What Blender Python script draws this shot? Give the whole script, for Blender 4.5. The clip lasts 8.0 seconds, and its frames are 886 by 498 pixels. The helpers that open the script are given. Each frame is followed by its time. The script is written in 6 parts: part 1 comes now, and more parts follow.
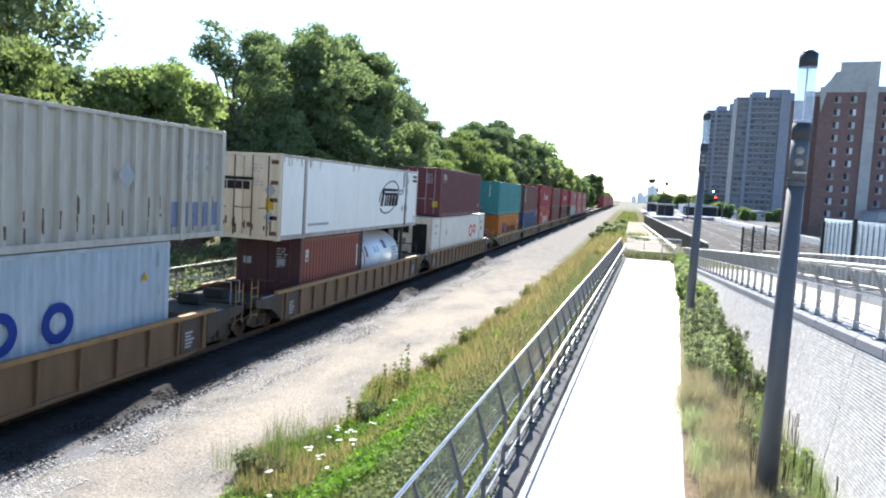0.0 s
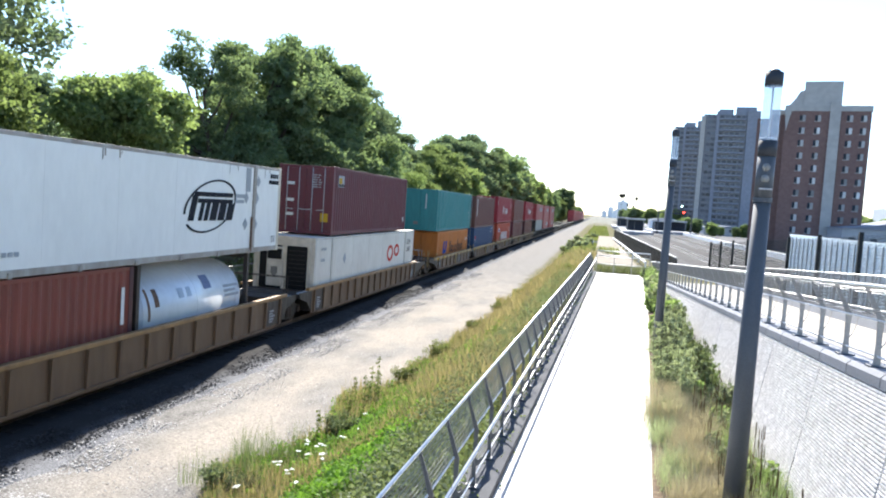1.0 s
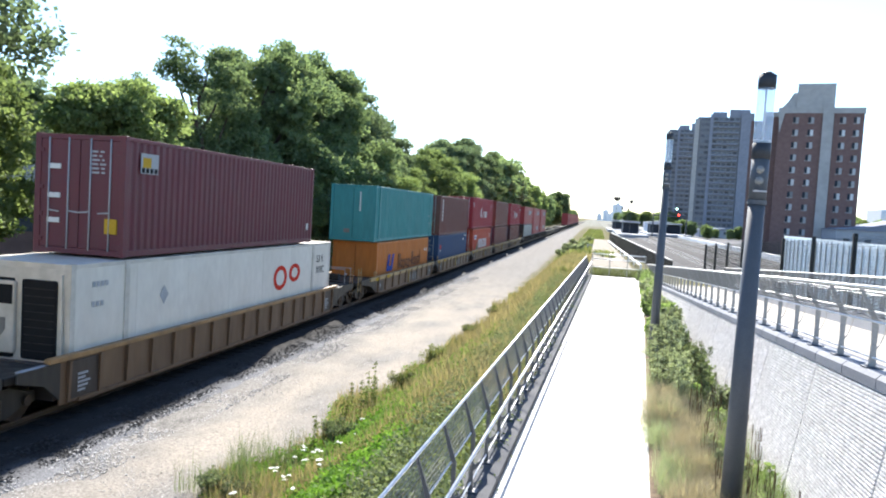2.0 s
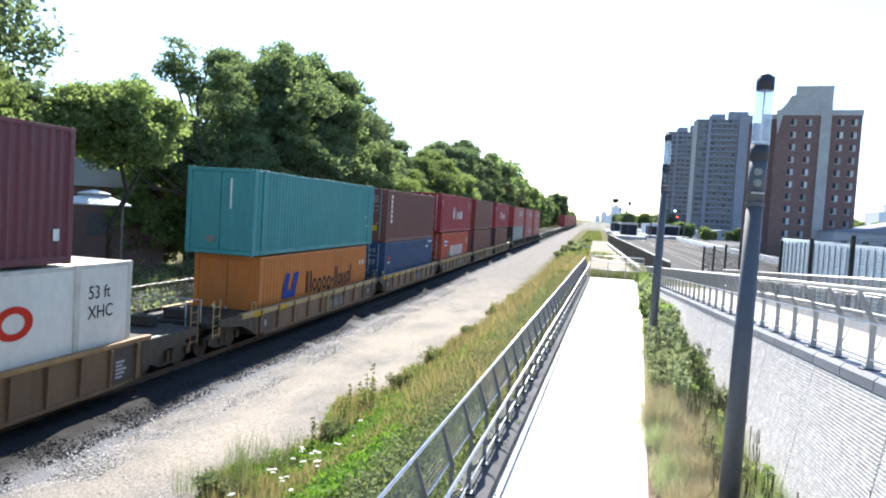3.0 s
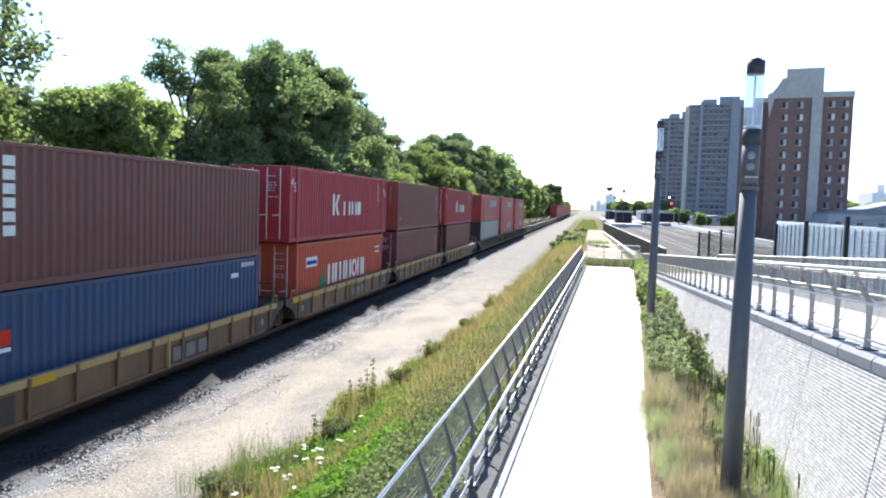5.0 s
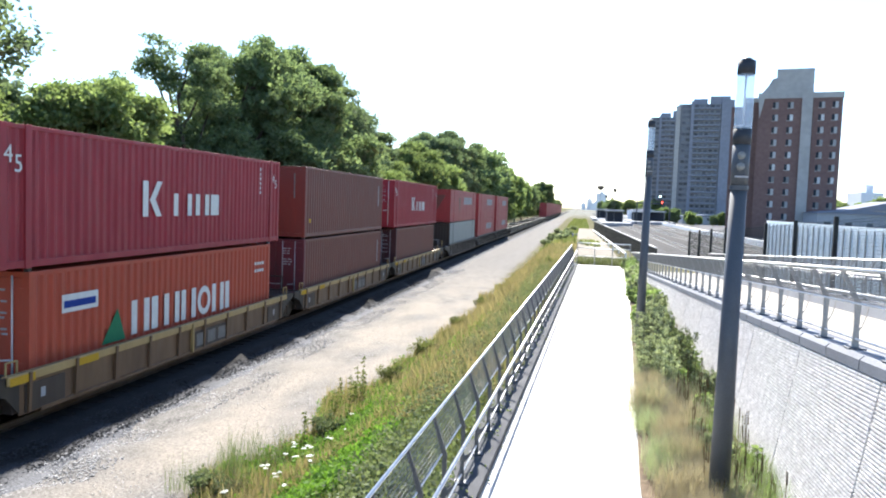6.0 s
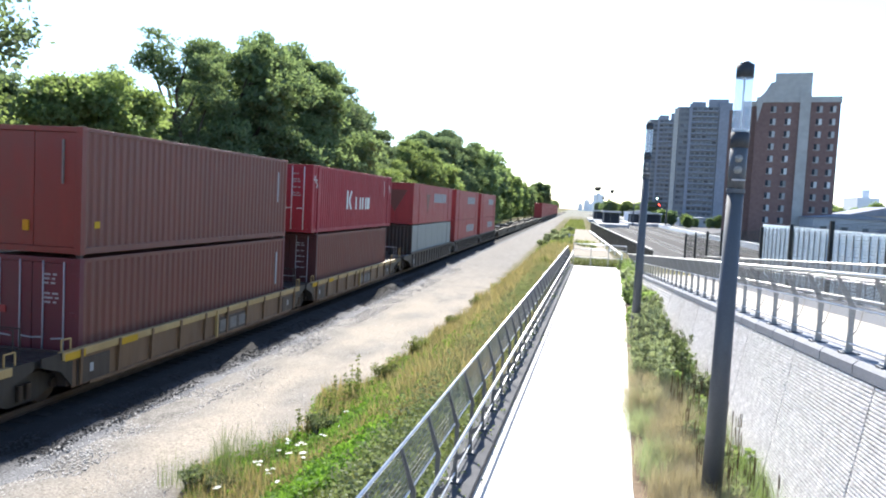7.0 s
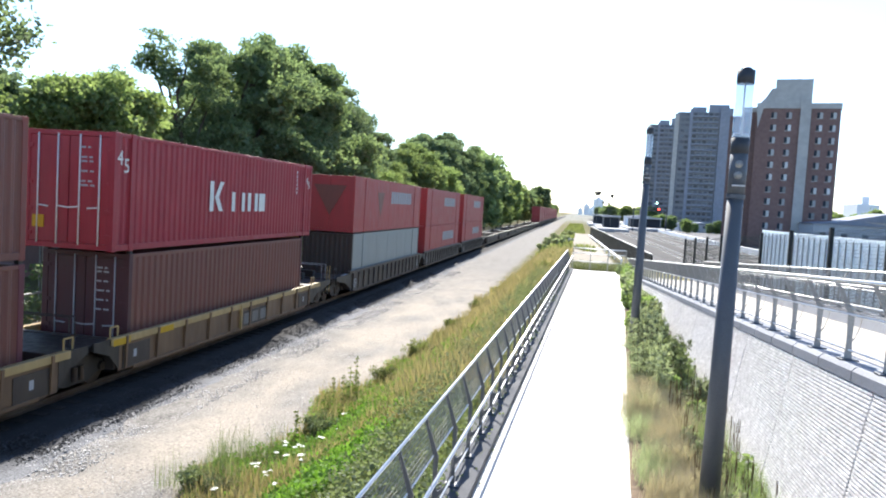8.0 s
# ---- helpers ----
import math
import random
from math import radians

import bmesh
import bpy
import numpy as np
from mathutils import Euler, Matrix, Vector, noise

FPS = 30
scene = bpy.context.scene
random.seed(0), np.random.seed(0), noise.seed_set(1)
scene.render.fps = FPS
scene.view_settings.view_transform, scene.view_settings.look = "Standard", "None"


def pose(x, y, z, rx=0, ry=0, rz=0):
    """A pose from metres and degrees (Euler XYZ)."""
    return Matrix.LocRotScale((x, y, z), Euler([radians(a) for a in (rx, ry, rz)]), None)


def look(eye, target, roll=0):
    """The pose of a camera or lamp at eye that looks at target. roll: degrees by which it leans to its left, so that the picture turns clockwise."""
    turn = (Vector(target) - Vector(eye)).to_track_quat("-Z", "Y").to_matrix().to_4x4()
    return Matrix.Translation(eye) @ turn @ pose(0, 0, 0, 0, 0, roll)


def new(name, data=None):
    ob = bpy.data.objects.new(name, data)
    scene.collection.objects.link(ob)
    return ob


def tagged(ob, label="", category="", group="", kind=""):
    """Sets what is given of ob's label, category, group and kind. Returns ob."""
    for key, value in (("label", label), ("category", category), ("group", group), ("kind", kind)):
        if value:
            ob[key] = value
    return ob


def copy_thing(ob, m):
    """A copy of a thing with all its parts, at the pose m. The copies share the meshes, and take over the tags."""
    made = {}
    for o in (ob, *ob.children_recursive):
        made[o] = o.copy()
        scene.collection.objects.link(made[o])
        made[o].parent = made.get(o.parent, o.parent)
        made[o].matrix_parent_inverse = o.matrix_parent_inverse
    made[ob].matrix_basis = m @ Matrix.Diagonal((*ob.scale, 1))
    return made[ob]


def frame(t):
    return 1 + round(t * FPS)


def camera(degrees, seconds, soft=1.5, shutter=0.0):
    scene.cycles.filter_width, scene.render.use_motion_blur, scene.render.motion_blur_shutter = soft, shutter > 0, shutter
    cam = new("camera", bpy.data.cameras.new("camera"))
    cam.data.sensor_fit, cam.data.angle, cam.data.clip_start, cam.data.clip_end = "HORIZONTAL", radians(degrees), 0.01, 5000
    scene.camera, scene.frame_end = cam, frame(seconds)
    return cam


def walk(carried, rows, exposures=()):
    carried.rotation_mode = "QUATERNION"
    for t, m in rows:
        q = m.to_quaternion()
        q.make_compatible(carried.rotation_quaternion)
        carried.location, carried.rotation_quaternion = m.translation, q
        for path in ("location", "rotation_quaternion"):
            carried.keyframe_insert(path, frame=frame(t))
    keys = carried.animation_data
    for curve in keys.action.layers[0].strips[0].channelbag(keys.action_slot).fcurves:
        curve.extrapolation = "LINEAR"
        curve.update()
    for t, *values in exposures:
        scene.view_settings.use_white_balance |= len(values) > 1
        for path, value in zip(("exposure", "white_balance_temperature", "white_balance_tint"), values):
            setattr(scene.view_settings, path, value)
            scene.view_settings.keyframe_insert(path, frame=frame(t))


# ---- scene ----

# camera and its hand-held drift: (seconds, turn, tilt, lean)
EYE = (0.0, 0.0, 4.85)
cam = camera(60.9, 8.0, soft=2.0)
DRIFT = [
    (0.0, 13.84, -4.51, -3.30), (0.5, 12.69, -3.93, -3.73), (1.0, 11.73, -3.40, -3.83), (1.5, 11.43, -3.16, -3.40),
    (3.0, 11.25, -2.93, -3.51), (3.5, 11.29, -3.02, -2.85), (4.0, 11.24, -3.18, -2.23), (4.5, 11.12, -3.32, -1.83),
    (6.0, 10.19, -3.54, -2.07), (6.5, 9.94, -3.62, -2.22), (7.0, 9.97, -3.62, -2.92), (7.5, 10.06, -3.56, -3.19),
    (8.0, 9.97, -3.39, -3.41)]
walk(cam, [(t, pose(*EYE, 90 + tilt, lean, turn)) for t, turn, tilt, lean in DRIFT],
     [(0.0, 1.73, 6500, 10), (8.0, 1.73, 6500, 10)])


def travelled(t):
    """Metres that the train has gone since the middle of the clip."""
    return 13.9 * (t - 4.0)


# ---- sky and sun ----
SUN_TO = Vector((-0.15, 1.10, 1.0)).normalized()
world = bpy.data.worlds.new("sky")
scene.world = world
world.use_nodes = True
wn = world.node_tree
sky = wn.nodes.new("ShaderNodeTexSky")
sky.sky_type, sky.sun_disc = "NISHITA", False
sky.sun_elevation = math.asin(SUN_TO.z)
sky.sun_rotation = math.atan2(SUN_TO.x, SUN_TO.y)
sky.air_density, sky.dust_density, sky.ozone_density = 1.0, 0.25, 4.8
wn.links.new(sky.outputs[0], wn.nodes["Background"].inputs[0])
wn.nodes["Background"].inputs[1].default_value = 0.10
sun_lamp = bpy.data.lights.new("sun", "SUN")
sun_lamp.energy, sun_lamp.angle, sun_lamp.color = 5.0, radians(0.55), (1.0, 0.95, 0.87)
new("sun", sun_lamp).matrix_world = look((0, 0, 60), Vector((0, 0, 60)) - SUN_TO)


# ---- mesh helpers ----
class Geo:
    """Vertices and faces of one mesh."""

    def __init__(self):
        self.v, self.f = [], []

    def add(self, verts, faces):
        n = len(self.v)
        self.v += [tuple(p) for p in verts]
        self.f += [tuple(n + i for i in q) for q in faces]
        return self

    def box(self, x0, x1, y0, y1, z0, z1):
        return self.add([(x0, y0, z0), (x1, y0, z0), (x1, y1, z0), (x0, y1, z0), (x0, y0, z1), (x1, y0, z1), (x1, y1, z1), (x0, y1, z1)],
                        [(0, 3, 2, 1), (4, 5, 6, 7), (0, 1, 5, 4), (1, 2, 6, 5), (2, 3, 7, 6), (3, 0, 4, 7)])

    def bevel_box(self, x0, x1, y0, y1, z0, z1, w=0.01):
        bm = bmesh.new()
        bmesh.ops.create_cube(bm, size=1.0, matrix=Matrix.LocRotScale(((x0 + x1) / 2, (y0 + y1) / 2, (z0 + z1) / 2), None, (x1 - x0, y1 - y0, z1 - z0)))
        bmesh.ops.bevel(bm, geom=bm.edges[:], offset=w, segments=2, affect="EDGES", profile=0.6)
        bm.verts.index_update()
        self.add([p.co for p in bm.verts], [[p.index for p in q.verts] for q in bm.faces])
        bm.free()
        return self

    def tube(self, p0, p1, r0, r1=None, n=10, cap=True):
        p0, p1 = Vector(p0), Vector(p1)
        r1 = r0 if r1 is None else r1
        way = (p1 - p0).normalized()
        side = way.cross(Vector((0, 0, 1)) if abs(way.z) < 0.9 else Vector((1, 0, 0))).normalized()
        up = side.cross(way)
        ring = [side * math.cos(2 * math.pi * i / n) + up * math.sin(2 * math.pi * i / n) for i in range(n)]
        faces = [(i, (i + 1) % n, n + (i + 1) % n, n + i) for i in range(n)]
        if cap:
            faces += [tuple(range(n - 1, -1, -1)), tuple(range(n, 2 * n))]
        return self.add([p0 + q * r0 for q in ring] + [p1 + q * r1 for q in ring], faces)

    def bar(self, p0, p1, w, h):
        """A straight flat bar: w across, h high."""
        p0, p1 = Vector(p0), Vector(p1)
        way = (p1 - p0).normalized()
        side = way.cross(Vector((0, 0, 1)) if abs(way.z) < 0.95 else Vector((0, 1, 0))).normalized()
        up = side.cross(way).normalized()
        v = [p + side * a * w / 2 + up * b * h / 2 for p in (p0, p1) for a, b in ((-1, -1), (1, -1), (1, 1), (-1, 1))]
        return self.add(v, [(3, 2, 1, 0), (4, 5, 6, 7), (0, 1, 5, 4), (1, 2, 6, 5), (2, 3, 7, 6), (3, 0, 4, 7)])

    def prism(self, outline, axis, a, b):
        """An outline of 2D points pushed along an axis from a to b."""
        n = len(outline)
        at = {"x": lambda p, s: (s, p[0], p[1]), "y": lambda p, s: (p[0], s, p[1]), "z": lambda p, s: (p[0], p[1], s)}[axis]
        return self.add([at(p, a) for p in outline] + [at(p, b) for p in outline],
                        [tuple(range(n - 1, -1, -1)), tuple(range(n, 2 * n))] + [(i, (i + 1) % n, n + (i + 1) % n, n + i) for i in range(n)])

    def mesh(self, name, material, smooth=False):
        me = bpy.data.meshes.new(name)
        me.from_pydata(self.v, [], self.f)
        me.materials.append(material)
        if smooth:
            me.polygons.foreach_set("use_smooth", [True] * len(me.polygons))
        me.update()
        bm = bmesh.new()
        bm.from_mesh(me)
        if len(bm.faces) < 4000:
            bmesh.ops.recalc_face_normals(bm, faces=bm.faces[:])
            bm.to_mesh(me)
        bm.free()
        return me


def part(name, geo, material, parent=None, label="", smooth=False, at=None):
    me = geo if isinstance(geo, bpy.types.Mesh) else geo.mesh(name, material, smooth)
    ob = new(name, me)
    if parent is not None:
        ob.parent = parent
    if at is not None:
        ob.matrix_basis = at
    return tagged(ob, label)


def thing(name, label, category, group="", kind="", at=None):
    ob = new(name)
    ob.empty_display_size = 0.3
    if at is not None:
        ob.matrix_basis = at
    return tagged(ob, label, category, group, kind)


def structure(name, geo, material, label="", category="", smooth=False):
    return tagged(part(name, geo, material, None, "", smooth), label, category, "", "structure")


# ---- materials ----
def surface(name, colour, rough=0.6, metal=0.0, grain=(40.0, 0.15), stain=(1.5, 0.2, None), bump=0.0, bump_scale=60.0, vary=0.0, stretch=(1, 1, 1)):
    """A plain material with fine grain, broad stains, relief and a difference from object to object."""
    m = bpy.data.materials.new(name)
    m.use_nodes = True
    nt = m.node_tree
    N, L = nt.nodes.new, nt.links.new
    bsdf = nt.nodes["Principled BSDF"]
    bsdf.inputs["Roughness"].default_value, bsdf.inputs["Metallic"].default_value = rough, metal
    bsdf.inputs["Specular IOR Level"].default_value = 0.4 if rough < 0.7 else 0.08
    tc, info, mp = N("ShaderNodeTexCoord"), N("ShaderNodeObjectInfo"), N("ShaderNodeMapping")
    shift = N("ShaderNodeMath")
    shift.operation = "MULTIPLY"
    shift.inputs[1].default_value = 37.0
    L(info.outputs["Random"], shift.inputs[0])
    comb = N("ShaderNodeCombineXYZ")
    for i in range(3):
        L(shift.outputs[0], comb.inputs[i])
    L(tc.outputs["Object"], mp.inputs["Vector"])
    L(comb.outputs[0], mp.inputs["Location"])
    mp.inputs["Scale"].default_value = stretch

    def noise_of(scale, detail=4.0):
        t = N("ShaderNodeTexNoise")
        t.inputs["Scale"].default_value, t.inputs["Detail"].default_value = scale, detail
        L(mp.outputs[0], t.inputs["Vector"])
        return t.outputs["Fac"]

    def spread(fac, low, high):
        r = N("ShaderNodeMapRange")
        r.inputs["From Min"].default_value, r.inputs["From Max"].default_value = 0.3, 0.7
        r.inputs["To Min"].default_value, r.inputs["To Max"].default_value = low, high
        L(fac, r.inputs["Value"])
        return r.outputs[0]

    def mixed(fac, a, b, kind="MIX"):
        x = N("ShaderNodeMix")
        x.data_type, x.blend_type = "RGBA", kind
        if isinstance(fac, float):
            x.inputs["Factor"].default_value = fac
        else:
            L(fac, x.inputs["Factor"])
        for s, q in (("A", a), ("B", b)):
            sock = x.inputs[6 if s == "A" else 7]
            if isinstance(q, tuple):
                sock.default_value = (*q, 1)
            else:
                L(q, sock)
        return x.outputs[2]

    hi = tuple(min(1.0, c * (1 + grain[1])) for c in colour)
    lo = tuple(c * (1 - grain[1]) for c in colour)
    col = mixed(spread(noise_of(grain[0], 6.0), 0.0, 1.0), lo, hi)
    other = stain[2] or tuple(c * 0.55 for c in colour)
    col = mixed(spread(noise_of(stain[0]), 0.0, stain[1]), col, other)
    if vary:
        v = N("ShaderNodeMapRange")
        v.inputs["To Min"].default_value, v.inputs["To Max"].default_value = 1 - vary, 1 + vary
        L(info.outputs["Random"], v.inputs["Value"])
        c3 = N("ShaderNodeCombineColor")
        for i in range(3):
            L(v.outputs[0], c3.inputs[i])
        col = mixed(1.0, col, c3.outputs[0], "MULTIPLY")
    L(col, bsdf.inputs["Base Color"])
    L(spread(noise_of(stain[0] * 3), max(0.02, rough - 0.1), min(1.0, rough + 0.12)), bsdf.inputs["Roughness"])
    if bump:
        b = N("ShaderNodeBump")
        b.inputs["Strength"].default_value, b.inputs["Distance"].default_value = bump, 0.02
        L(noise_of(bump_scale, 5.0), b.inputs["Height"])
        L(b.outputs[0], bsdf.inputs["Normal"])
    return m


def foliage(name, dark, light, glow=0.45):
    """Leaves: diffuse and see-through light, each leaf a little different."""
    m = bpy.data.materials.new(name)
    m.use_nodes = True
    nt = m.node_tree
    N, L = nt.nodes.new, nt.links.new
    nt.nodes.remove(nt.nodes["Principled BSDF"])
    geo = N("ShaderNodeNewGeometry")
    ramp = N("ShaderNodeValToRGB")
    ramp.color_ramp.elements[0].color, ramp.color_ramp.elements[1].color = (*dark, 1), (*light, 1)
    L(geo.outputs["Random Per Island"], ramp.inputs[0])
    info, tone, grey, tint = N("ShaderNodeObjectInfo"), N("ShaderNodeMapRange"), N("ShaderNodeCombineColor"), N("ShaderNodeMix")
    tone.inputs["To Min"].default_value, tone.inputs["To Max"].default_value = 0.78, 1.22
    L(info.outputs["Random"], tone.inputs["Value"])
    for i in range(3):
        L(tone.outputs[0], grey.inputs[i])
    tint.data_type, tint.blend_type = "RGBA", "MULTIPLY"
    tint.inputs["Factor"].default_value = 1.0
    L(ramp.outputs[0], tint.inputs[6])
    L(grey.outputs[0], tint.inputs[7])
    dif, tra, glo = N("ShaderNodeBsdfDiffuse"), N("ShaderNodeBsdfTranslucent"), N("ShaderNodeBsdfGlossy")
    glo.inputs["Roughness"].default_value = 0.6
    glo.inputs["Color"].default_value = (0.6, 0.6, 0.6, 1)
    warm = N("ShaderNodeMix")
    warm.data_type, warm.blend_type = "RGBA", "MULTIPLY"
    warm.inputs["Factor"].default_value = 1.0
    warm.inputs[7].default_value = (1.12, 1.14, 0.76, 1)
    L(tint.outputs[2], warm.inputs[6])
    L(tint.outputs[2], dif.inputs[0])
    L(warm.outputs[2], tra.inputs[0])
    a, b = N("ShaderNodeMixShader"), N("ShaderNodeMixShader")
    a.inputs[0].default_value, b.inputs[0].default_value = glow, 0.02
    L(dif.outputs[0], a.inputs[1])
    L(tra.outputs[0], a.inputs[2])
    L(a.outputs[0], b.inputs[1])
    L(glo.outputs[0], b.inputs[2])
    L(b.outputs[0], nt.nodes["Material Output"].inputs[0])
    return m


def glass(name, colour=(1, 1, 1), rough=0.02, alpha=0.25):
    m = bpy.data.materials.new(name)
    m.use_nodes = True
    nt = m.node_tree
    b = nt.nodes["Principled BSDF"]
    b.inputs["Base Color"].default_value = (*colour, 1)
    b.inputs["Roughness"].default_value = rough
    b.inputs["Alpha"].default_value = alpha
    return m


RUST = (0.11, 0.045, 0.02)
M_stone = surface("crushed_stone", (0.40, 0.395, 0.39), 0.85, grain=(10, 0.25), stain=(2, 0.3, None))
M_rail = surface("rail_steel", (0.20, 0.15, 0.12), 0.45, 0.8, stain=(1.0, 0.5, RUST))
M_sleeper = surface("sleeper", (0.035, 0.03, 0.027), 0.9, grain=(12, 0.4))
M_concrete = surface("concrete", (0.60, 0.585, 0.55), 0.85, grain=(30, 0.08), stain=(0.7, 0.15, (0.45, 0.43, 0.40)), bump=0.15, bump_scale=90)
M_wall = surface("ribbed_concrete", (0.66, 0.643, 0.63), 0.9, grain=(26, 0.34), stain=(9.0, 0.5, (0.33, 0.315, 0.31)), bump=0.3, bump_scale=60)
M_coping = surface("coping_stone", (0.40, 0.41, 0.43), 0.8, grain=(40, 0.1), stain=(1.2, 0.25, None), vary=0.06)
M_deck = surface("ramp_paving", (0.31, 0.285, 0.25), 0.85, grain=(25, 0.1), stain=(0.5, 0.25, (0.30, 0.275, 0.245)))
M_steel = surface("brushed_steel", (0.80, 0.80, 0.79), 0.42, 0.7, grain=(90, 0.08), stain=(3, 0.15, None))
M_galv = surface("galvanised_steel", (0.26, 0.265, 0.26), 0.55, 0.3, grain=(50, 0.12), stain=(3, 0.2, None))
# Kerb concrete coloured dark to stand for the shade lying on it.
M_kerb = surface("shade_painted_kerb", (0.085, 0.088, 0.095), 0.85, grain=(40, 0.12), stain=(1.2, 0.3, None))
M_post_dark = surface("dull_zinc", (0.11, 0.112, 0.115), 0.6, 0.2, grain=(50, 0.12), stain=(3, 0.25, None))
M_cope = surface("grey_coping_stone", (0.25, 0.26, 0.285), 0.8, grain=(40, 0.12), stain=(1.2, 0.25, None), vary=0.08)
M_post = surface("weathered_zinc", (0.36, 0.345, 0.325), 0.6, 0.2, grain=(50, 0.12), stain=(3, 0.25, None))
M_wire = surface("woven_wire", (0.27, 0.255, 0.235), 0.6, 0.2, grain=(50, 0.12), stain=(3, 0.2, None))
M_lamp = surface("dark_grey_paint", (0.07, 0.08, 0.094), 0.55, 0.0, grain=(60, 0.1), stain=(2, 0.25, (0.08, 0.08, 0.085)))
M_black = surface("black_paint", (0.012, 0.013, 0.014), 0.6)
M_greenmesh = surface("dark_fence_paint", (0.02, 0.03, 0.028), 0.6)
M_glass = glass("lamp_glass", (0.42, 0.52, 0.64), 0.05, 0.38)
M_lamp_cap = surface("dark_cap_paint", (0.028, 0.033, 0.042), 0.6)
M_lens = surface("spotlight_lens", (0.22, 0.22, 0.21), 0.3)
M_white = surface("white_panel", (0.75, 0.77, 0.78), 0.5, grain=(20, 0.04), stain=(0.6, 0.2, (0.6, 0.62, 0.63)))
M_soil = surface("bed_soil", (0.16, 0.12, 0.085), 0.95, grain=(15, 0.4), bump=0.6)
M_bark = surface("bark", (0.085, 0.07, 0.055), 0.95, grain=(8, 0.4), bump=0.8, bump_scale=14, stretch=(1, 1, 0.25))
M_leaf = foliage("tree_leaves", (0.115, 0.165, 0.092), (0.20, 0.262, 0.138), 0.55)
M_leaf_light = foliage("light_leaves", (0.145, 0.20, 0.085), (0.235, 0.30, 0.13), 0.56)
M_leaf_dark = foliage("dark_leaves", (0.108, 0.152, 0.098), (0.175, 0.23, 0.138), 0.52)
M_grass = foliage("green_grass", (0.095, 0.12, 0.042), (0.185, 0.20, 0.085))
M_straw = foliage("dry_grass", (0.28, 0.238, 0.185), (0.39, 0.34, 0.27), 0.45)
M_weed = foliage("broad_weeds", (0.07, 0.15, 0.02), (0.16, 0.28, 0.05))
M_flower = surface("white_flower", (0.75, 0.76, 0.70), 0.8)
M_seed = foliage("brown_seed_heads", (0.12, 0.085, 0.05), (0.22, 0.16, 0.10), 0.3)
M_bed_leaf = foliage("bed_leaves", (0.19, 0.23, 0.145), (0.33, 0.37, 0.25), 0.5)
M_bed_green = foliage("bed_green_leaves", (0.16, 0.235, 0.085), (0.27, 0.36, 0.15), 0.5)
M_sage = foliage("grey_green_leaves", (0.095, 0.125, 0.062), (0.18, 0.215, 0.115), 0.42)
M_path = surface("gravel_path", (0.22, 0.195, 0.165), 0.95, grain=(8, 0.25), stain=(0.5, 0.3, (0.22, 0.2, 0.13)))
M_asphalt = surface("asphalt", (0.09, 0.09, 0.095), 0.9, grain=(5, 0.2), stain=(0.2, 0.3, (0.15, 0.15, 0.15)))
# Distance haze is painted into this pale bluish base colour.
M_haze = surface("haze_painted_concrete", (0.74, 0.77, 0.80), 0.9)


def glowing(name, colour, strength):
    m = bpy.data.materials.new(name)
    m.use_nodes = True
    b = m.node_tree.nodes["Principled BSDF"]
    b.inputs["Base Color"].default_value = (*colour, 1)
    b.inputs["Emission Color"].default_value = (*colour, 1)
    b.inputs["Emission Strength"].default_value = strength
    return m


M_red = glowing("red_signal", (1.0, 0.06, 0.04), 3.0)
M_signal_pale = glowing("pale_signal", (0.6, 1.0, 0.9), 3.0)
M_ballast_far = surface("old_ballast", (0.055, 0.054, 0.055), 0.95, grain=(6, 0.3), stain=(0.3, 0.3, (0.09, 0.085, 0.08)))


def translucent_sheet(name, colour):
    """Milky sheet that lets light through."""
    m = bpy.data.materials.new(name)
    m.use_nodes = True
    nt = m.node_tree
    bsdf = nt.nodes["Principled BSDF"]
    bsdf.inputs["Base Color"].default_value = (*colour, 1)
    bsdf.inputs["Roughness"].default_value = 0.5
    t, x = nt.nodes.new("ShaderNodeBsdfTranslucent"), nt.nodes.new("ShaderNodeMixShader")
    n, r = nt.nodes.new("ShaderNodeTexNoise"), nt.nodes.new("ShaderNodeMapRange")
    n.inputs["Scale"].default_value = 0.8
    r.inputs["To Min"].default_value, r.inputs["To Max"].default_value = 0.55, 0.75
    nt.links.new(n.outputs["Fac"], r.inputs["Value"])
    nt.links.new(r.outputs[0], x.inputs[0])
    t.inputs["Color"].default_value = (*colour, 1)
    nt.links.new(bsdf.outputs[0], x.inputs[1])
    nt.links.new(t.outputs[0], x.inputs[2])
    nt.links.new(x.outputs[0], nt.nodes["Material Output"].inputs[0])
    return m


M_sheet = translucent_sheet("milky_sheet", (0.86, 0.91, 0.93))
# Dark copy of crushed_stone: oil, with the train's shade painted in.
M_stone_shade = surface("oily_shade_stone", (0.05, 0.05, 0.052), 0.85, grain=(10, 0.25), stain=(2, 0.3, None))
M_reefer = surface("grimy_white_paint", (0.52, 0.485, 0.42), 0.6, grain=(4, 0.12), stain=(1.8, 0.4, (0.20, 0.16, 0.12)))
M_bank_straw = foliage("brown_bank_grass", (0.19, 0.155, 0.085), (0.33, 0.275, 0.165), 0.4)


# ---- ground, one sheet to the horizon ----
def step_between(v, a, b):
    u = np.clip((v - a) / (b - a), 0.0, 1.0)
    return u * u * (3 - 2 * u)


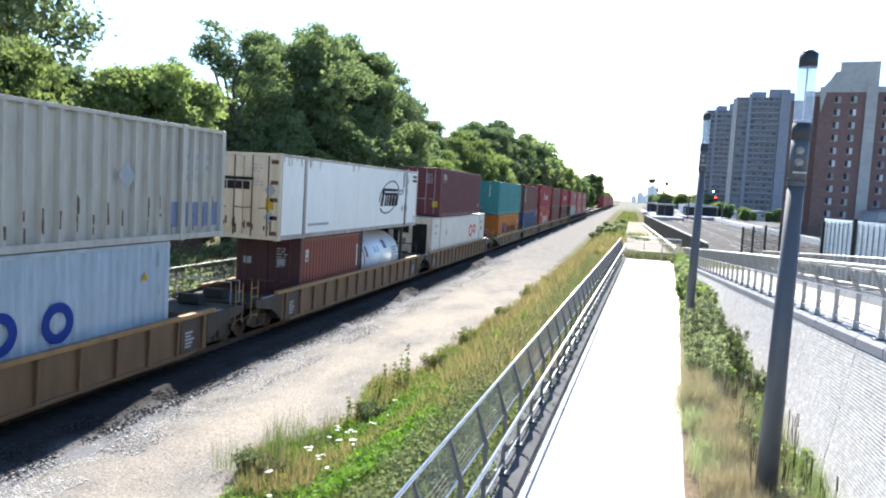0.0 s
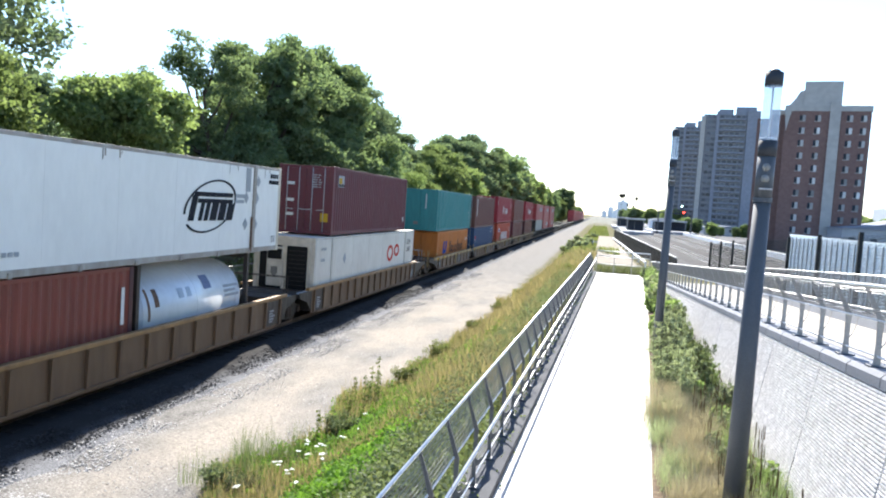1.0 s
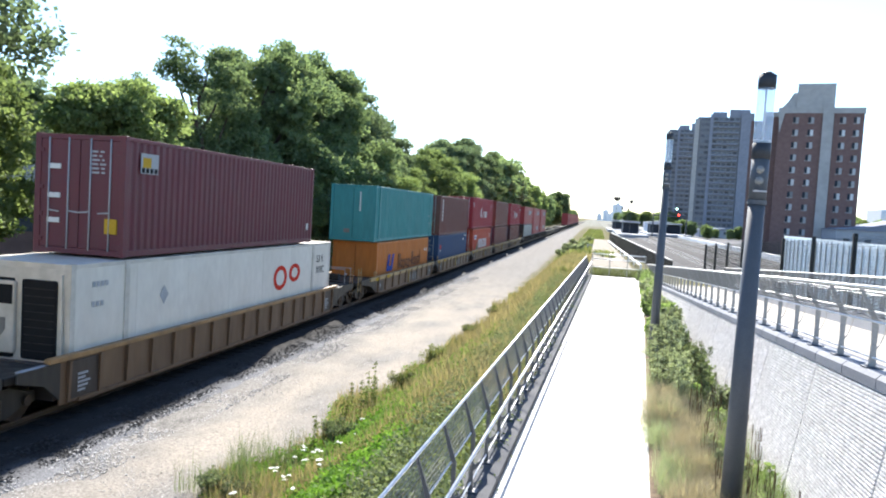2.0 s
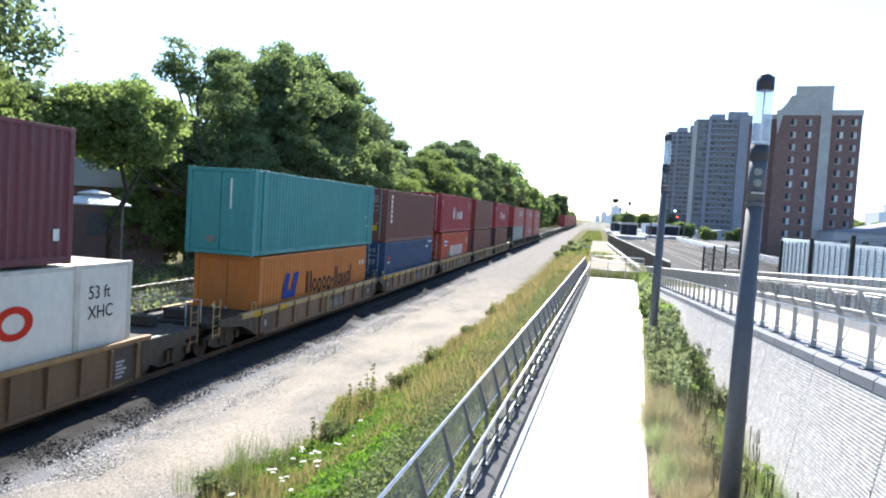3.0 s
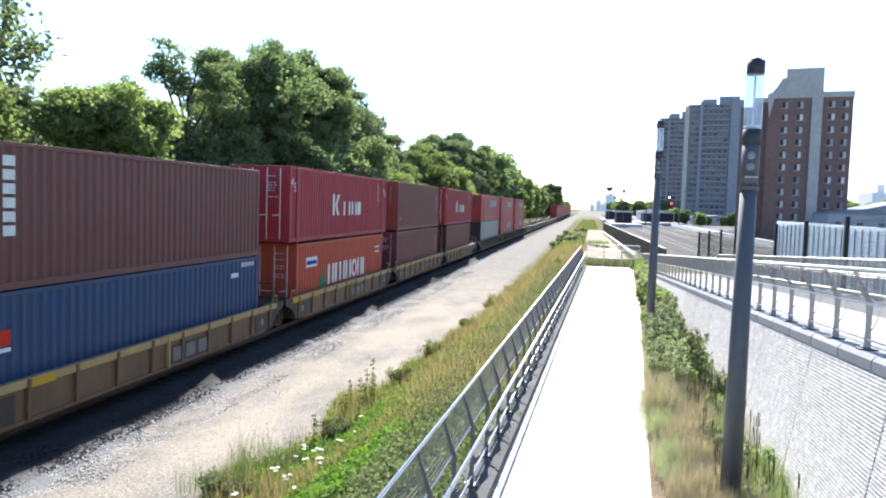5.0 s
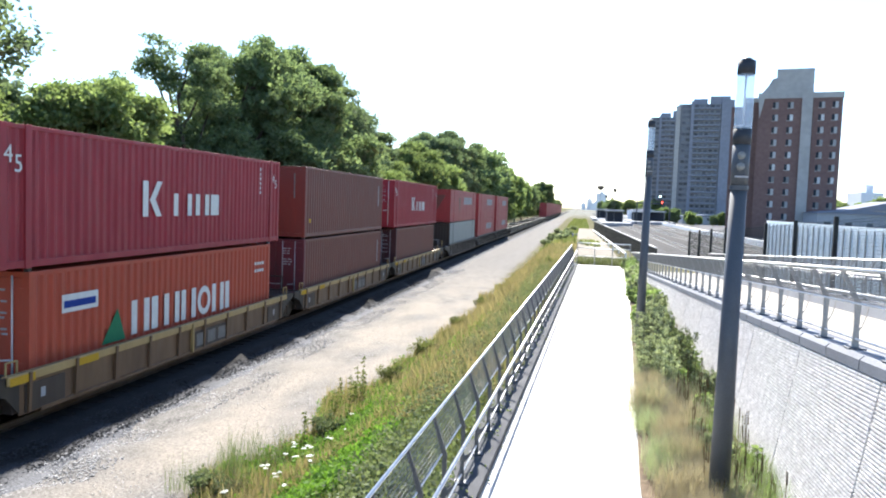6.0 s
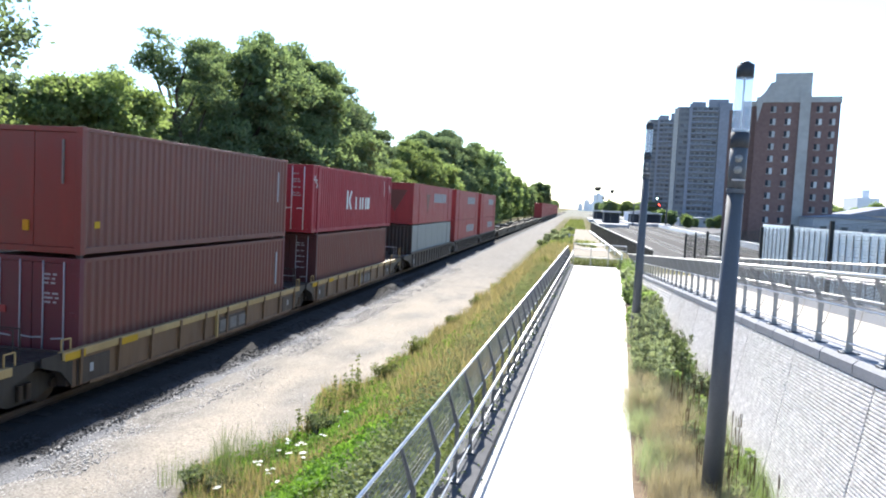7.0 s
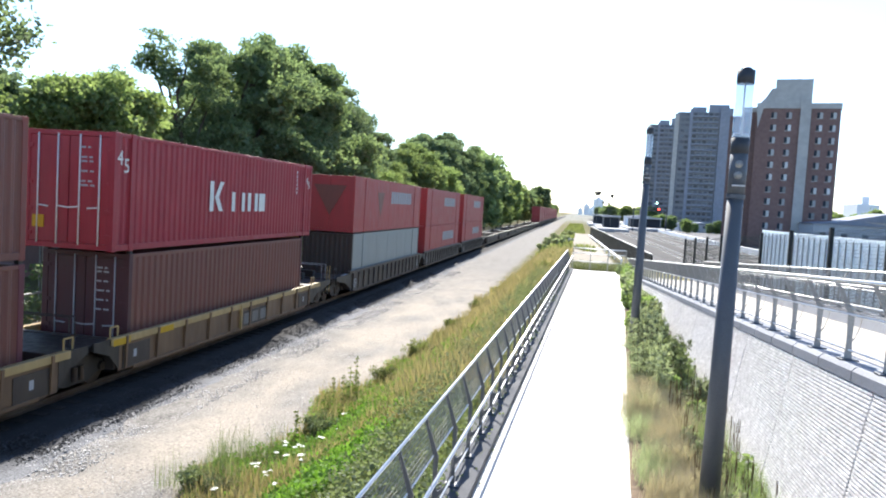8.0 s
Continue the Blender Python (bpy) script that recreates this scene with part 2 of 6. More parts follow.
def ground_height(x, y):
    """Flat beside the track, a bank up to the walkway, flat railway land beyond."""
    toe = -5.6 + 0.9 * step_between(y, 12, 45)
    right = 7.4 - 3.6 * step_between(y, 42, 56)
    bank = step_between(x, toe, -1.35) * (1 - step_between(x, right, right + 2.0))
    bank *= 1 - 0.75 * step_between(y, 50, 110)
    return -0.5 + 2.3 * bank


def ground_sheet():
    near_x, near_y = np.arange(-26, 14.01, 0.4), np.arange(-10, 80.01, 0.8)
    far = np.array([60, 100, 160, 250, 400, 700, 1200, 2500])
    xs = np.concatenate([-26 - far[::-1], near_x, 14 + far])
    ys = np.concatenate([-10 - far[:5][::-1], near_y, 80 + np.array([10, 20, 35, 50, 70, 100, 150, 220, 350, 600, 1200, 2500, 4200])])
    gx, gy = np.meshgrid(xs, ys)
    gz = ground_height(gx, gy)
    rough = np.array([noise.noise((a * 0.6, b * 0.6, 0)) for a, b in zip(gx.ravel(), gy.ravel())]).reshape(gx.shape)
    ruts = np.sin(gx * 2.1 + rough * 2.0) * np.cos(gy * 0.45 + rough * 3.0)
    gz = gz + rough * 0.07 + ruts * 0.035 * (gx > -9.2) * (gx < -5.0)
    n = len(xs)
    g = Geo()
    g.v = [tuple(p) for p in np.stack([gx.ravel(), gy.ravel(), gz.ravel()], 1).tolist()]
    g.f = [(j * n + i, j * n + i + 1, (j + 1) * n + i + 1, (j + 1) * n + i) for j in range(len(ys) - 1) for i in range(n - 1)]
    return g


def ground_material():
    m = bpy.data.materials.new("ground")
    m.use_nodes = True
    nt = m.node_tree
    N, L = nt.nodes.new, nt.links.new
    bsdf = nt.nodes["Principled BSDF"]
    bsdf.inputs["Roughness"].default_value = 0.95
    bsdf.inputs["Specular IOR Level"].default_value = 0.05
    tc, sep = N("ShaderNodeTexCoord"), N("ShaderNodeSeparateXYZ")
    L(tc.outputs["Object"], sep.inputs[0])

    def tex(scale, detail=6.0, stretch=(1, 1, 1)):
        mp, t = N("ShaderNodeMapping"), N("ShaderNodeTexNoise")
        mp.inputs["Scale"].default_value = stretch
        L(tc.outputs["Object"], mp.inputs[0])
        t.inputs["Scale"].default_value, t.inputs["Detail"].default_value = scale, detail
        L(mp.outputs[0], t.inputs["Vector"])
        return t.outputs["Fac"]

    def ramp(fac, *stops):
        r = N("ShaderNodeValToRGB")
        while len(r.color_ramp.elements) < len(stops):
            r.color_ramp.elements.new(0.5)
        for e, (p, c) in zip(r.color_ramp.elements, stops):
            e.position, e.color = p, (*c, 1)
        L(fac, r.inputs[0])
        return r.outputs[0]

    def mixed(fac, a, b):
        x = N("ShaderNodeMix")
        x.data_type = "RGBA"
        L(fac, x.inputs["Factor"])
        L(a, x.inputs[6])
        L(b, x.inputs[7])
        return x.outputs[2]

    def between(sock, a, b):
        r = N("ShaderNodeMapRange")
        r.inputs["From Min"].default_value, r.inputs["From Max"].default_value = a, b
        L(sock, r.inputs["Value"])
        return r.outputs[0]

    def plus(a, b, k):
        x = N("ShaderNodeMath")
        x.operation = "MULTIPLY_ADD"
        x.inputs[1].default_value = k
        L(b, x.inputs[0])
        L(a, x.inputs[2])
        return x.outputs[0]

    gravel = ramp(tex(24, 10), (0.30, (0.06, 0.057, 0.054)), (0.42, (0.145, 0.138, 0.13)), (0.56, (0.205, 0.195, 0.183)), (0.70, (0.345, 0.33, 0.31)))
    dull = ramp(tex(20, 10), (0.32, (0.05, 0.048, 0.046)), (0.46, (0.115, 0.11, 0.104)), (0.66, (0.22, 0.212, 0.2)))
    gravel = mixed(between(tex(1.7, 12, (1.4, 0.7, 1)), 0.45, 0.66), gravel, dull)
    sand = ramp(tex(16, 12), (0.30, (0.15, 0.134, 0.114)), (0.45, (0.245, 0.22, 0.188)), (0.7, (0.325, 0.293, 0.252)))
    soil = ramp(tex(6, 8), (0.3, (0.05, 0.055, 0.02)), (0.7, (0.14, 0.12, 0.06)))
    yard = ramp(tex(0.5, 9), (0.3, (0.06, 0.06, 0.062)), (0.7, (0.115, 0.113, 0.11)))
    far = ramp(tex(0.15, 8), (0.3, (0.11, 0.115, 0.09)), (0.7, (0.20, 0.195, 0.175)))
    wobble = tex(0.9, 5)
    patch = N("ShaderNodeMath")
    patch.operation = "MULTIPLY"
    L(between(tex(0.45, 10, (1.2, 0.5, 1)), 0.31, 0.54), patch.inputs[0])
    L(between(plus(sep.outputs[0], wobble, 2.0), -8.3, -6.9), patch.inputs[1])
    near_sand = N("ShaderNodeMath")
    near_sand.operation = "MULTIPLY"
    L(patch.outputs[0], near_sand.inputs[0])
    L(between(plus(sep.outputs[1], wobble, 20.0), 75.0, 45.0), near_sand.inputs[1])
    base = mixed(near_sand.outputs[0], gravel, sand)
    base = mixed(between(plus(sep.outputs[0], wobble, 1.6), -4.6, -3.9), base, soil)
    base = mixed(between(plus(sep.outputs[0], wobble, 1.0), 8.0, 9.0), base, yard)
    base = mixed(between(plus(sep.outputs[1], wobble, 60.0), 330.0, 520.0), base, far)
    west = between(sep.outputs[0], -15.0, -16.5)
    base = mixed(west, base, soil)
    L(base, bsdf.inputs["Base Color"])
    b = N("ShaderNodeBump")
    b.inputs["Strength"].default_value, b.inputs["Distance"].default_value = 0.7, 0.03
    L(tex(22, 10), b.inputs["Height"])
    L(b.outputs[0], bsdf.inputs["Normal"])
    return m


M_ground = ground_material()
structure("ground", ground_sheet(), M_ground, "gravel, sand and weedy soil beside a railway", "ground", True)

# ---- the track ----
TRACK = -12.15


def ballast_bed(x, y0, y1, step):
    """A ballast ridge with a lumpy shoulder."""
    prof = [(-3.0, -0.62), (-2.3, -0.42), (-1.75, -0.2), (-1.2, -0.16), (0, -0.16), (1.2, -0.16), (1.75, -0.2), (2.2, -0.38), (2.75, -0.56)]
    g, n = Geo(), len(prof)
    ys = np.arange(y0, y1, step)
    for y in ys:
        for i, (a, z) in enumerate(prof):
            j = noise.noise((i * 3.1, y * 0.9, x)) * 0.10 if i in (1, 2, 6, 7, 8) else 0
            g.v.append((x + a + j * 1.6, float(y), z + j * 0.5))
    g.f = [(j * n + i, (j + 1) * n + i, (j + 1) * n + i + 1, j * n + i + 1) for j in range(len(ys) - 1) for i in range(n - 1)]
    return g


def ballast_material():
    m = surface("ballast", (0.15, 0.152, 0.16), 0.9, grain=(30, 0.5), stain=(0.8, 0.2, None), bump=0.9, bump_scale=26)
    nt = m.node_tree
    N, L = nt.nodes.new, nt.links.new
    bsdf = nt.nodes["Principled BSDF"]
    clean = bsdf.inputs["Base Color"].links[0].from_socket
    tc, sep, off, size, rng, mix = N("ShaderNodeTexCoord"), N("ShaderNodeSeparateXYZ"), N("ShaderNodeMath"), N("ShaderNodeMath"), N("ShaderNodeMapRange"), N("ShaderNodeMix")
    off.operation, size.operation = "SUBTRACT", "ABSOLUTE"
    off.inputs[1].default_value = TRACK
    # Dark band: oil, widened so the colour also holds the train's shade.
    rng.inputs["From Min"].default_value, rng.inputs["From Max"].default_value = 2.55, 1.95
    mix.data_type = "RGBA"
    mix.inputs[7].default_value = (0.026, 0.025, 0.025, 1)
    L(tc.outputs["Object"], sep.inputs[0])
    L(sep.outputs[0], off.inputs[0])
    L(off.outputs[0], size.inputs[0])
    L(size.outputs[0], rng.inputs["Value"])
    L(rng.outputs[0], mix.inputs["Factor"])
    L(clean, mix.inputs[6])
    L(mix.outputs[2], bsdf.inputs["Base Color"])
    return m


structure("ballast", ballast_bed(TRACK, -20, 900, 0.6), ballast_material(), "crushed grey stone ballast, oil and train shade painted dark by the rails", "ballast", True)
RAIL = [(-0.07, -0.155), (0.07, -0.155), (0.07, -0.14), (0.012, -0.12), (0.012, -0.045), (0.036, -0.03), (0.036, -0.005), (0.03, 0), (-0.03, 0),
        (-0.036, -0.005), (-0.036, -0.03), (-0.012, -0.045), (-0.012, -0.12), (-0.07, -0.14)]
for side in (-1, 1):
    rail = Geo().prism([(TRACK + side * 0.755 + a, z) for a, z in RAIL], "y", -20, 900)
    structure("rail", rail, M_rail, "rusty steel running rail with a worn head", "rail")
sleepers = Geo()
for i in range(500):
    sleepers.box(TRACK - 1.3, TRACK + 1.3, i * 0.55 - 15, i * 0.55 - 14.77, -0.3, -0.145)
tagged(structure("sleepers", sleepers, M_sleeper, "dark timber sleepers half sunk in ballast", "sleepers"), kind="stuff")


def stones(count, y0, y1, x0, x1, size, seed):
    rnd = np.random.RandomState(seed)
    cube = np.array([(a, b, c) for a in (-1, 1) for b in (-1, 1) for c in (-1, 1)], float)
    quads = [(0, 1, 3, 2), (4, 6, 7, 5), (0, 4, 5, 1), (2, 3, 7, 6), (0, 2, 6, 4), (1, 5, 7, 3)]
    g = Geo()
    for _ in range(count):
        y = y0 + (y1 - y0) * rnd.rand() ** 1.7
        x = x0 + (x1 - x0) * rnd.rand()
        s = size * (0.5 + rnd.rand())
        d = (x - TRACK)
        z = -0.2 - 0.36 * np.clip((d - 1.75) / 1.0, 0, 1)
        z = max(z, -0.5)
        v = cube * s * (0.6 + 0.5 * rnd.rand(8, 3))
        a = rnd.rand() * 6.28
        rot = np.array([[math.cos(a), -math.sin(a), 0], [math.sin(a), math.cos(a), 0], [0.2, 0.1, 0.45]])
        g.add((v @ rot.T + (x, y, z + s * 0.3)).tolist(), quads)
    return g


tagged(structure("shaded_stones", stones(8000, 9, 55, -10.5, -9.75, 0.018, 14), M_stone_shade, "oily stones by the sleepers, painted darker for the train shade", "stones"), kind="stuff")
tagged(structure("loose_stones", stones(12000, 9, 60, -9.85, -8.7, 0.014, 4), M_stone, "loose crushed stones on the ballast shoulder", "stones"), kind="stuff")
tagged(structure("scattered_stones", stones(2600, 9, 40, -9.1, -5.2, 0.010, 9), M_stone, "small stones scattered over the sandy strip", "stones"), kind="stuff")

# ---- the walkway ----
SLAB = 2.0
slab = Geo().prism([(-1.5, -4), (0.35, -4), (0.76, 7.9), (2.54, 38.2), (-0.3, 38.2)], "z", SLAB - 0.3, SLAB)
structure("walkway", slab, M_concrete, "pale sunlit concrete walkway slab", "walkway")


def left_line(y):
    """The line on which the walkway's railing stands."""
    return -0.965 + 0.0295 * y


LEFT_END = 37.4
kerb = Geo().prism([(left_line(-4) - 0.42, -4), (left_line(-4) - 0.06, -4), (left_line(LEFT_END) - 0.06, LEFT_END), (left_line(LEFT_END) - 0.42, LEFT_END)], "z", 1.5, 2.1)
structure("kerb", kerb, M_kerb, "grey concrete kerb under the railing", "kerb")


def mesh_panel(p0, p1, p2, p3, pitch, r, name_of_parent, material):
    """Woven wire between four corners: bars both ways, as one mesh."""
    p0, p1, p2, p3 = map(Vector, (p0, p1, p2, p3))
    g = Geo()
    n = max(2, int((p1 - p0).length / pitch))
    k = max(2, int((p3 - p0).length / pitch))
    for i in range(n + 1):
        g.tube(p0.lerp(p1, i / n), p3.lerp(p2, i / n), r, n=3, cap=False)
    for j in range(k + 1):
        g.tube(p0.lerp(p3, j / k), p1.lerp(p2, j / k), r, n=3, cap=False)
    return part("wire_mesh", g, material, name_of_parent, "fine woven wire mesh")


def canted_railing(name, label, base_of, ys, side, high, lean, hand, mats, group, half=0.03, wire=0.0028, arm_r=0.006):
    """A railing of flat bent posts that lean outwards above, with tube rails, wire mesh and a handrail on curved arms.
    side: -1 or 1, the way the top leans; high: height of the top rail; lean: its offset; hand: offset and height of the handrail."""
    root = thing(name, label, "railing", group)
    up = hand[1] - 0.06

    def at(y, dx, dz):
        x, z = base_of(y)
        return Vector((x + dx, y, z + dz))

    d, w, o = half, 0.009, side * lean
    post_me = Geo().prism([(-d * 1.1, 0), (d * 1.1, 0), (d * 0.75, up * 0.5), (d, up), (d * 0.6 + o, high), (-d * 0.6 + o, high), (-d, up), (-d * 0.75, up * 0.5)], "y", -w, w).mesh("post", mats[1])
    plate_me = Geo().bevel_box(-0.075, 0.075, -0.06, 0.06, 0, 0.018, 0.004).mesh("base_plate", mats[2])
    bend = [(-side * hand[0] * math.sin(k * 0.262), up * 0.42 + (hand[1] - up * 0.42) * (1 - math.cos(k * 0.262))) for k in range(7)]
    thick = [arm_r * (1 + 1.6 * abs(k / 3 - 1) ** 2) for k in range(7)]
    arm_me = Geo().prism([(xa, za - q) for (xa, za), q in zip(bend, thick)] + [(xa, za + q) for (xa, za), q in reversed(list(zip(bend, thick)))], "y", -0.012, 0.012).mesh("bracket", mats[1])
    for y in ys:
        p = part("post", post_me, None, root, at=Matrix.Translation(at(y, 0, 0)))
        part("base_plate", plate_me, None, p)
        part("bracket", arm_me, None, p)
    a, b = ys[0] - 0.3, ys[-1] + 0.2
    for nm, dx, dz, r in (("top_rail", o, high + 0.01, 0.014), ("middle_rail", side * d * 1.2, up, 0.009), ("lower_rail", 0.0, 0.09, 0.009),
                          ("handrail", -side * hand[0], hand[1], 0.017)):
        part(nm, Geo().tube(at(a, dx, dz), at(b, dx, dz), r, n=10), mats[0], root, "", True)
    n = max(1, int((b - a) / 3.0))
    for i in range(n):
        ya, yb = a + (b - a) * i / n, a + (b - a) * (i + 1) / n
        mesh_panel(at(ya, side * d, up), at(yb, side * d, up), at(yb, o, high), at(ya, o, high), 0.036, wire, root, mats[3])
    return root


canted_railing("railing", "steel railing with bent posts and wire mesh along the walkway", lambda y: (left_line(y) - 0.258, 2.1),
               [1.8 + 0.9 * i for i in range(40)], -1, 0.90, 0.108, (0.152, 0.64), (M_steel, M_post_dark, M_lamp, M_wire), "walkway railings", 0.022, 0.0024, 0.016)


def end_railing():
    root = thing("end_railing", "steel railing across the end of the walkway", "railing", "walkway railings")
    x0, x1, y = left_line(37.4) - 0.1, 2.6, 38.0
    for i in range(4):
        x = x0 + (x1 - x0) * i / 3
        part("post", Geo().box(x - 0.02, x + 0.02, y - 0.015, y + 0.015, 1.9, 3.1), M_galv, root)
    for z, r in ((3.1, 0.026), (2.85, 0.022), (2.45, 0.014)):
        part("rail", Geo().tube((x0, y, z), (x1, y, z), r), M_steel, root, "", True)
    mesh_panel((x0, y, 2.15), (x1, y, 2.15), (x1, y, 3.05), (x0, y, 3.05), 0.08, 0.0018, root, M_galv)


end_railing()

# ---- planting bed, battered wall and ramp ----
bed = Geo().prism([(0.35, -4), (1.85, -4), (2.6, 38.0), (2.54, 38.2), (0.76, 7.9)], "z", SLAB - 0.25, SLAB + 0.04)
structure("planting_bed", bed, M_soil, "brown soil of the planting bed", "bed")


def ramp_low(y):
    return 4.0 - 0.0535 * y


def wall_x(y, z):
    return 1.9 + 0.018 * y + 0.17 * (z - 2.05)


def ribbed_wall(y0, y1, pitch):
    """One wall panel with ribs that run along the ramp's slope."""
    g, rows = Geo(), []
    h0, h1 = ramp_low(y0) - 1.7, ramp_low(y1) - 1.7
    n = max(3, int(max(h0, h1) / pitch))
    for k in range(n):
        for s, dx in ((0.0, 0.0), (0.52, 0.0), (0.60, 0.020), (0.94, 0.020)):
            rows.append(((k + s) / n, dx))
    rows.append((1.0, 0.0))
    e = 0.016
    for u, dx in rows:
        for y, h in ((y0 + e, h0), (y1 - e, h1)):
            z = 1.7 + 0.02 + u * h - 0.02
            g.v.append((wall_x(y, z) + dx, y, z))
    m = len(rows)
    for u, y, h in ((0, y0 + e, h0), (0, y1 - e, h1), (1, y0 + e, h0), (1, y1 - e, h1)):
        g.v.append((wall_x(y, 1.7 + u * h) + 0.22, y, 1.7 + u * h))
    g.f = [(2 * i, 2 * i + 1, 2 * i + 3, 2 * i + 2) for i in range(m - 1)]
    b = 2 * m
    g.f += [(b, b + 2, b + 3, b + 1), (2 * m - 2, 2 * m - 1, b + 3, b + 2), (0, b, b + 1, 1)]
    g.f += [tuple([2 * i for i in range(m)] + [b + 2, b]), tuple([2 * i + 1 for i in range(m)] + [b + 3, b + 1])]
    return g


wall_root = tagged(thing("retaining_wall", "ribbed pale concrete retaining wall below the ramp", "wall"), kind="structure")
y = -2.41
while y < 35.0:
    part("panel", ribbed_wall(y, y + 2.11, 0.032 if y < 18 else 0.07), M_wall, wall_root)
    y += 2.11
core = Geo()
for yy in (-2.0, 38.0):
    xa, xb, zt = 2.42 + 0.0092 * yy, 4.6 + 0.035 * yy, ramp_low(yy) - 0.1
    core.v += [(xa, yy, 1.2), (xb, yy, 1.2), (xb, yy, zt), (xa, yy, zt)]
core.f = [(0, 1, 2, 3), (7, 6, 5, 4), (3, 2, 6, 7), (1, 5, 6, 2), (0, 3, 7, 4), (0, 4, 5, 1)]
structure("ramp_deck", core, M_deck, "paved ramp deck behind the retaining wall", "ramp")
coping_root = tagged(thing("coping", "pale grey coping blocks along the top of the retaining wall", "coping"), kind="structure")
y = -2.0
while y < 36.5:
    g = Geo()
    a, b = y + 0.012, y + 0.85 - 0.012
    for yy in (a, b):
        z = ramp_low(yy)
        xc = wall_x(yy, z) - 0.012
        g.v += [(xc, yy, z - 0.03), (xc + 0.30, yy, z - 0.03), (xc + 0.30, yy, z + 0.09), (xc + 0.035, yy, z + 0.09), (xc, yy, z + 0.055)]
    g.f = [(4, 3, 2, 1, 0), (5, 6, 7, 8, 9)] + [(i, (i + 1) % 5, 5 + (i + 1) % 5, 5 + i) for i in range(5)]
    part("coping_block", g, M_cope, coping_root)
    y += 0.85
far_kerb = Geo()
for yy in (-2.0, 38.0):
    xk, z = 4.5 + 0.035 * yy, ramp_low(yy)
    far_kerb.v += [(xk, yy, z - 0.15), (xk + 0.3, yy, z - 0.15), (xk + 0.3, yy, z + 0.15), (xk, yy, z + 0.15)]
far_kerb.f = core.f[:]
structure("ramp_kerb", far_kerb, M_coping, "pale kerb on the far side of the ramp", "kerb")
canted_railing("ramp_railing", "steel railing with bent posts on the ramp coping", lambda y: (2.23 + 0.0092 * y + 0.1, ramp_low(y) + 0.09),
               [1.0 + 0.85 * i for i in range(42)], -1, 0.68, 0.14, (0.09, 0.46), (M_steel, M_post, M_lamp, M_wire), "ramp railings", 0.027)
canted_railing("ramp_railing", "steel railing on the far kerb of the ramp", lambda y: (4.5 + 0.035 * y + 0.12, ramp_low(y) + 0.15),
               [5.0 + 1.2 * i for i in range(27)], 1, 0.72, 0.14, (0.10, 0.46), (M_steel, M_post, M_lamp, M_wire), "ramp railings", 0.027)


# ---- bollard-like column lamps ----
def column_lamp(x, y, base, top):
    root = thing("column_lamp", "dark grey column lamp with a clear glass head", "lamp", "column lamps", at=pose(x, y, base, 0, 0.35, 0))
    h, r, low = top - base, 0.078, 0.096
    part("column", Geo().tube((0, 0, 0), (0, 0, h - 1.17), low, 0.072, n=28), M_lamp, root, "", True)
    part("base_flange", Geo().tube((0, 0, 0), (0, 0, 0.03), 0.14, n=24), M_lamp, root)
    part("collar", Geo().tube((0, 0, h - 1.17), (0, 0, h - 1.13), r + 0.005, n=28), M_lamp, root)
    part("speaker_housing", Geo().tube((0, 0, h - 1.13), (0, 0, h - 0.76), r * 0.99, n=28), M_lamp, root, "", True)
    part("head_ring", Geo().tube((0, 0, h - 0.76), (0, 0, h - 0.62), r * 1.03, n=28), M_lamp_cap, root, "", True)
    for i, dz in enumerate((0.86, 0.96)):
        part("spotlight", Geo().tube((-0.01, -r * 0.9, h - dz), (-0.01, -r * 1.1, h - dz), 0.035, n=18), M_lens, root, "round pale spotlight lens", True)
    part("shelf", Geo().box(-0.055, 0.055, -r - 0.025, -r * 0.9, h - 1.06, h - 1.045), M_coping, root)
    tube_part = part("glass_tube", Geo().tube((0, 0, h - 0.62), (0, 0, h - 0.13), r * 0.985, n=28, cap=False), M_glass, root, "clear glass cylinder", True)
    tube_part.visible_shadow = False
    part("inner_rod", Geo().tube((0.0, 0, h - 0.62), (0, 0, h - 0.13), 0.008, n=10), M_coping, root, "", True)
    part("lamp_seat", Geo().tube((0, 0, h - 0.62), (0, 0, h - 0.59), 0.07, n=20), M_coping, root, "", True)
    part("cap", Geo().tube((0, 0, h - 0.13), (0, 0, h - 0.01), r, n=28).tube((0, 0, h - 0.01), (0, 0, h + 0.02), r * 0.9, 0.03, n=28), M_lamp_cap, root, "", True)
    return root


column_lamp(1.41, 7.26, 2.03, 6.23)
column_lamp(1.40, 16.44, 2.03, 6.71)


# ---- fence with dark posts and the white hoarding ----
def tall_fence():
    root = thing("tall_fence", "dark green mesh fence with black posts beside the ramp", "fence")
    post = Geo().box(-0.05, 0.05, -0.05, 0.05, 0, 1).mesh("post", M_black)
    ys = [9.8 + 3.6 * i for i in range(11)]
    for y in ys:
        p = part("post", post, None, root, at=Matrix.LocRotScale((6.45, y, 1.7), None, (1, 1, 5.78 - 0.045 * y - 1.7)))
    for a, b in zip(ys[:-1], ys[1:]):
        mesh_panel((6.45, a, 2.2), (6.45, b, 2.2), (6.45, b, 5.68 - 0.045 * b), (6.45, a, 5.68 - 0.045 * a), 0.08, 0.0032, root, M_greenmesh)


tall_fence()


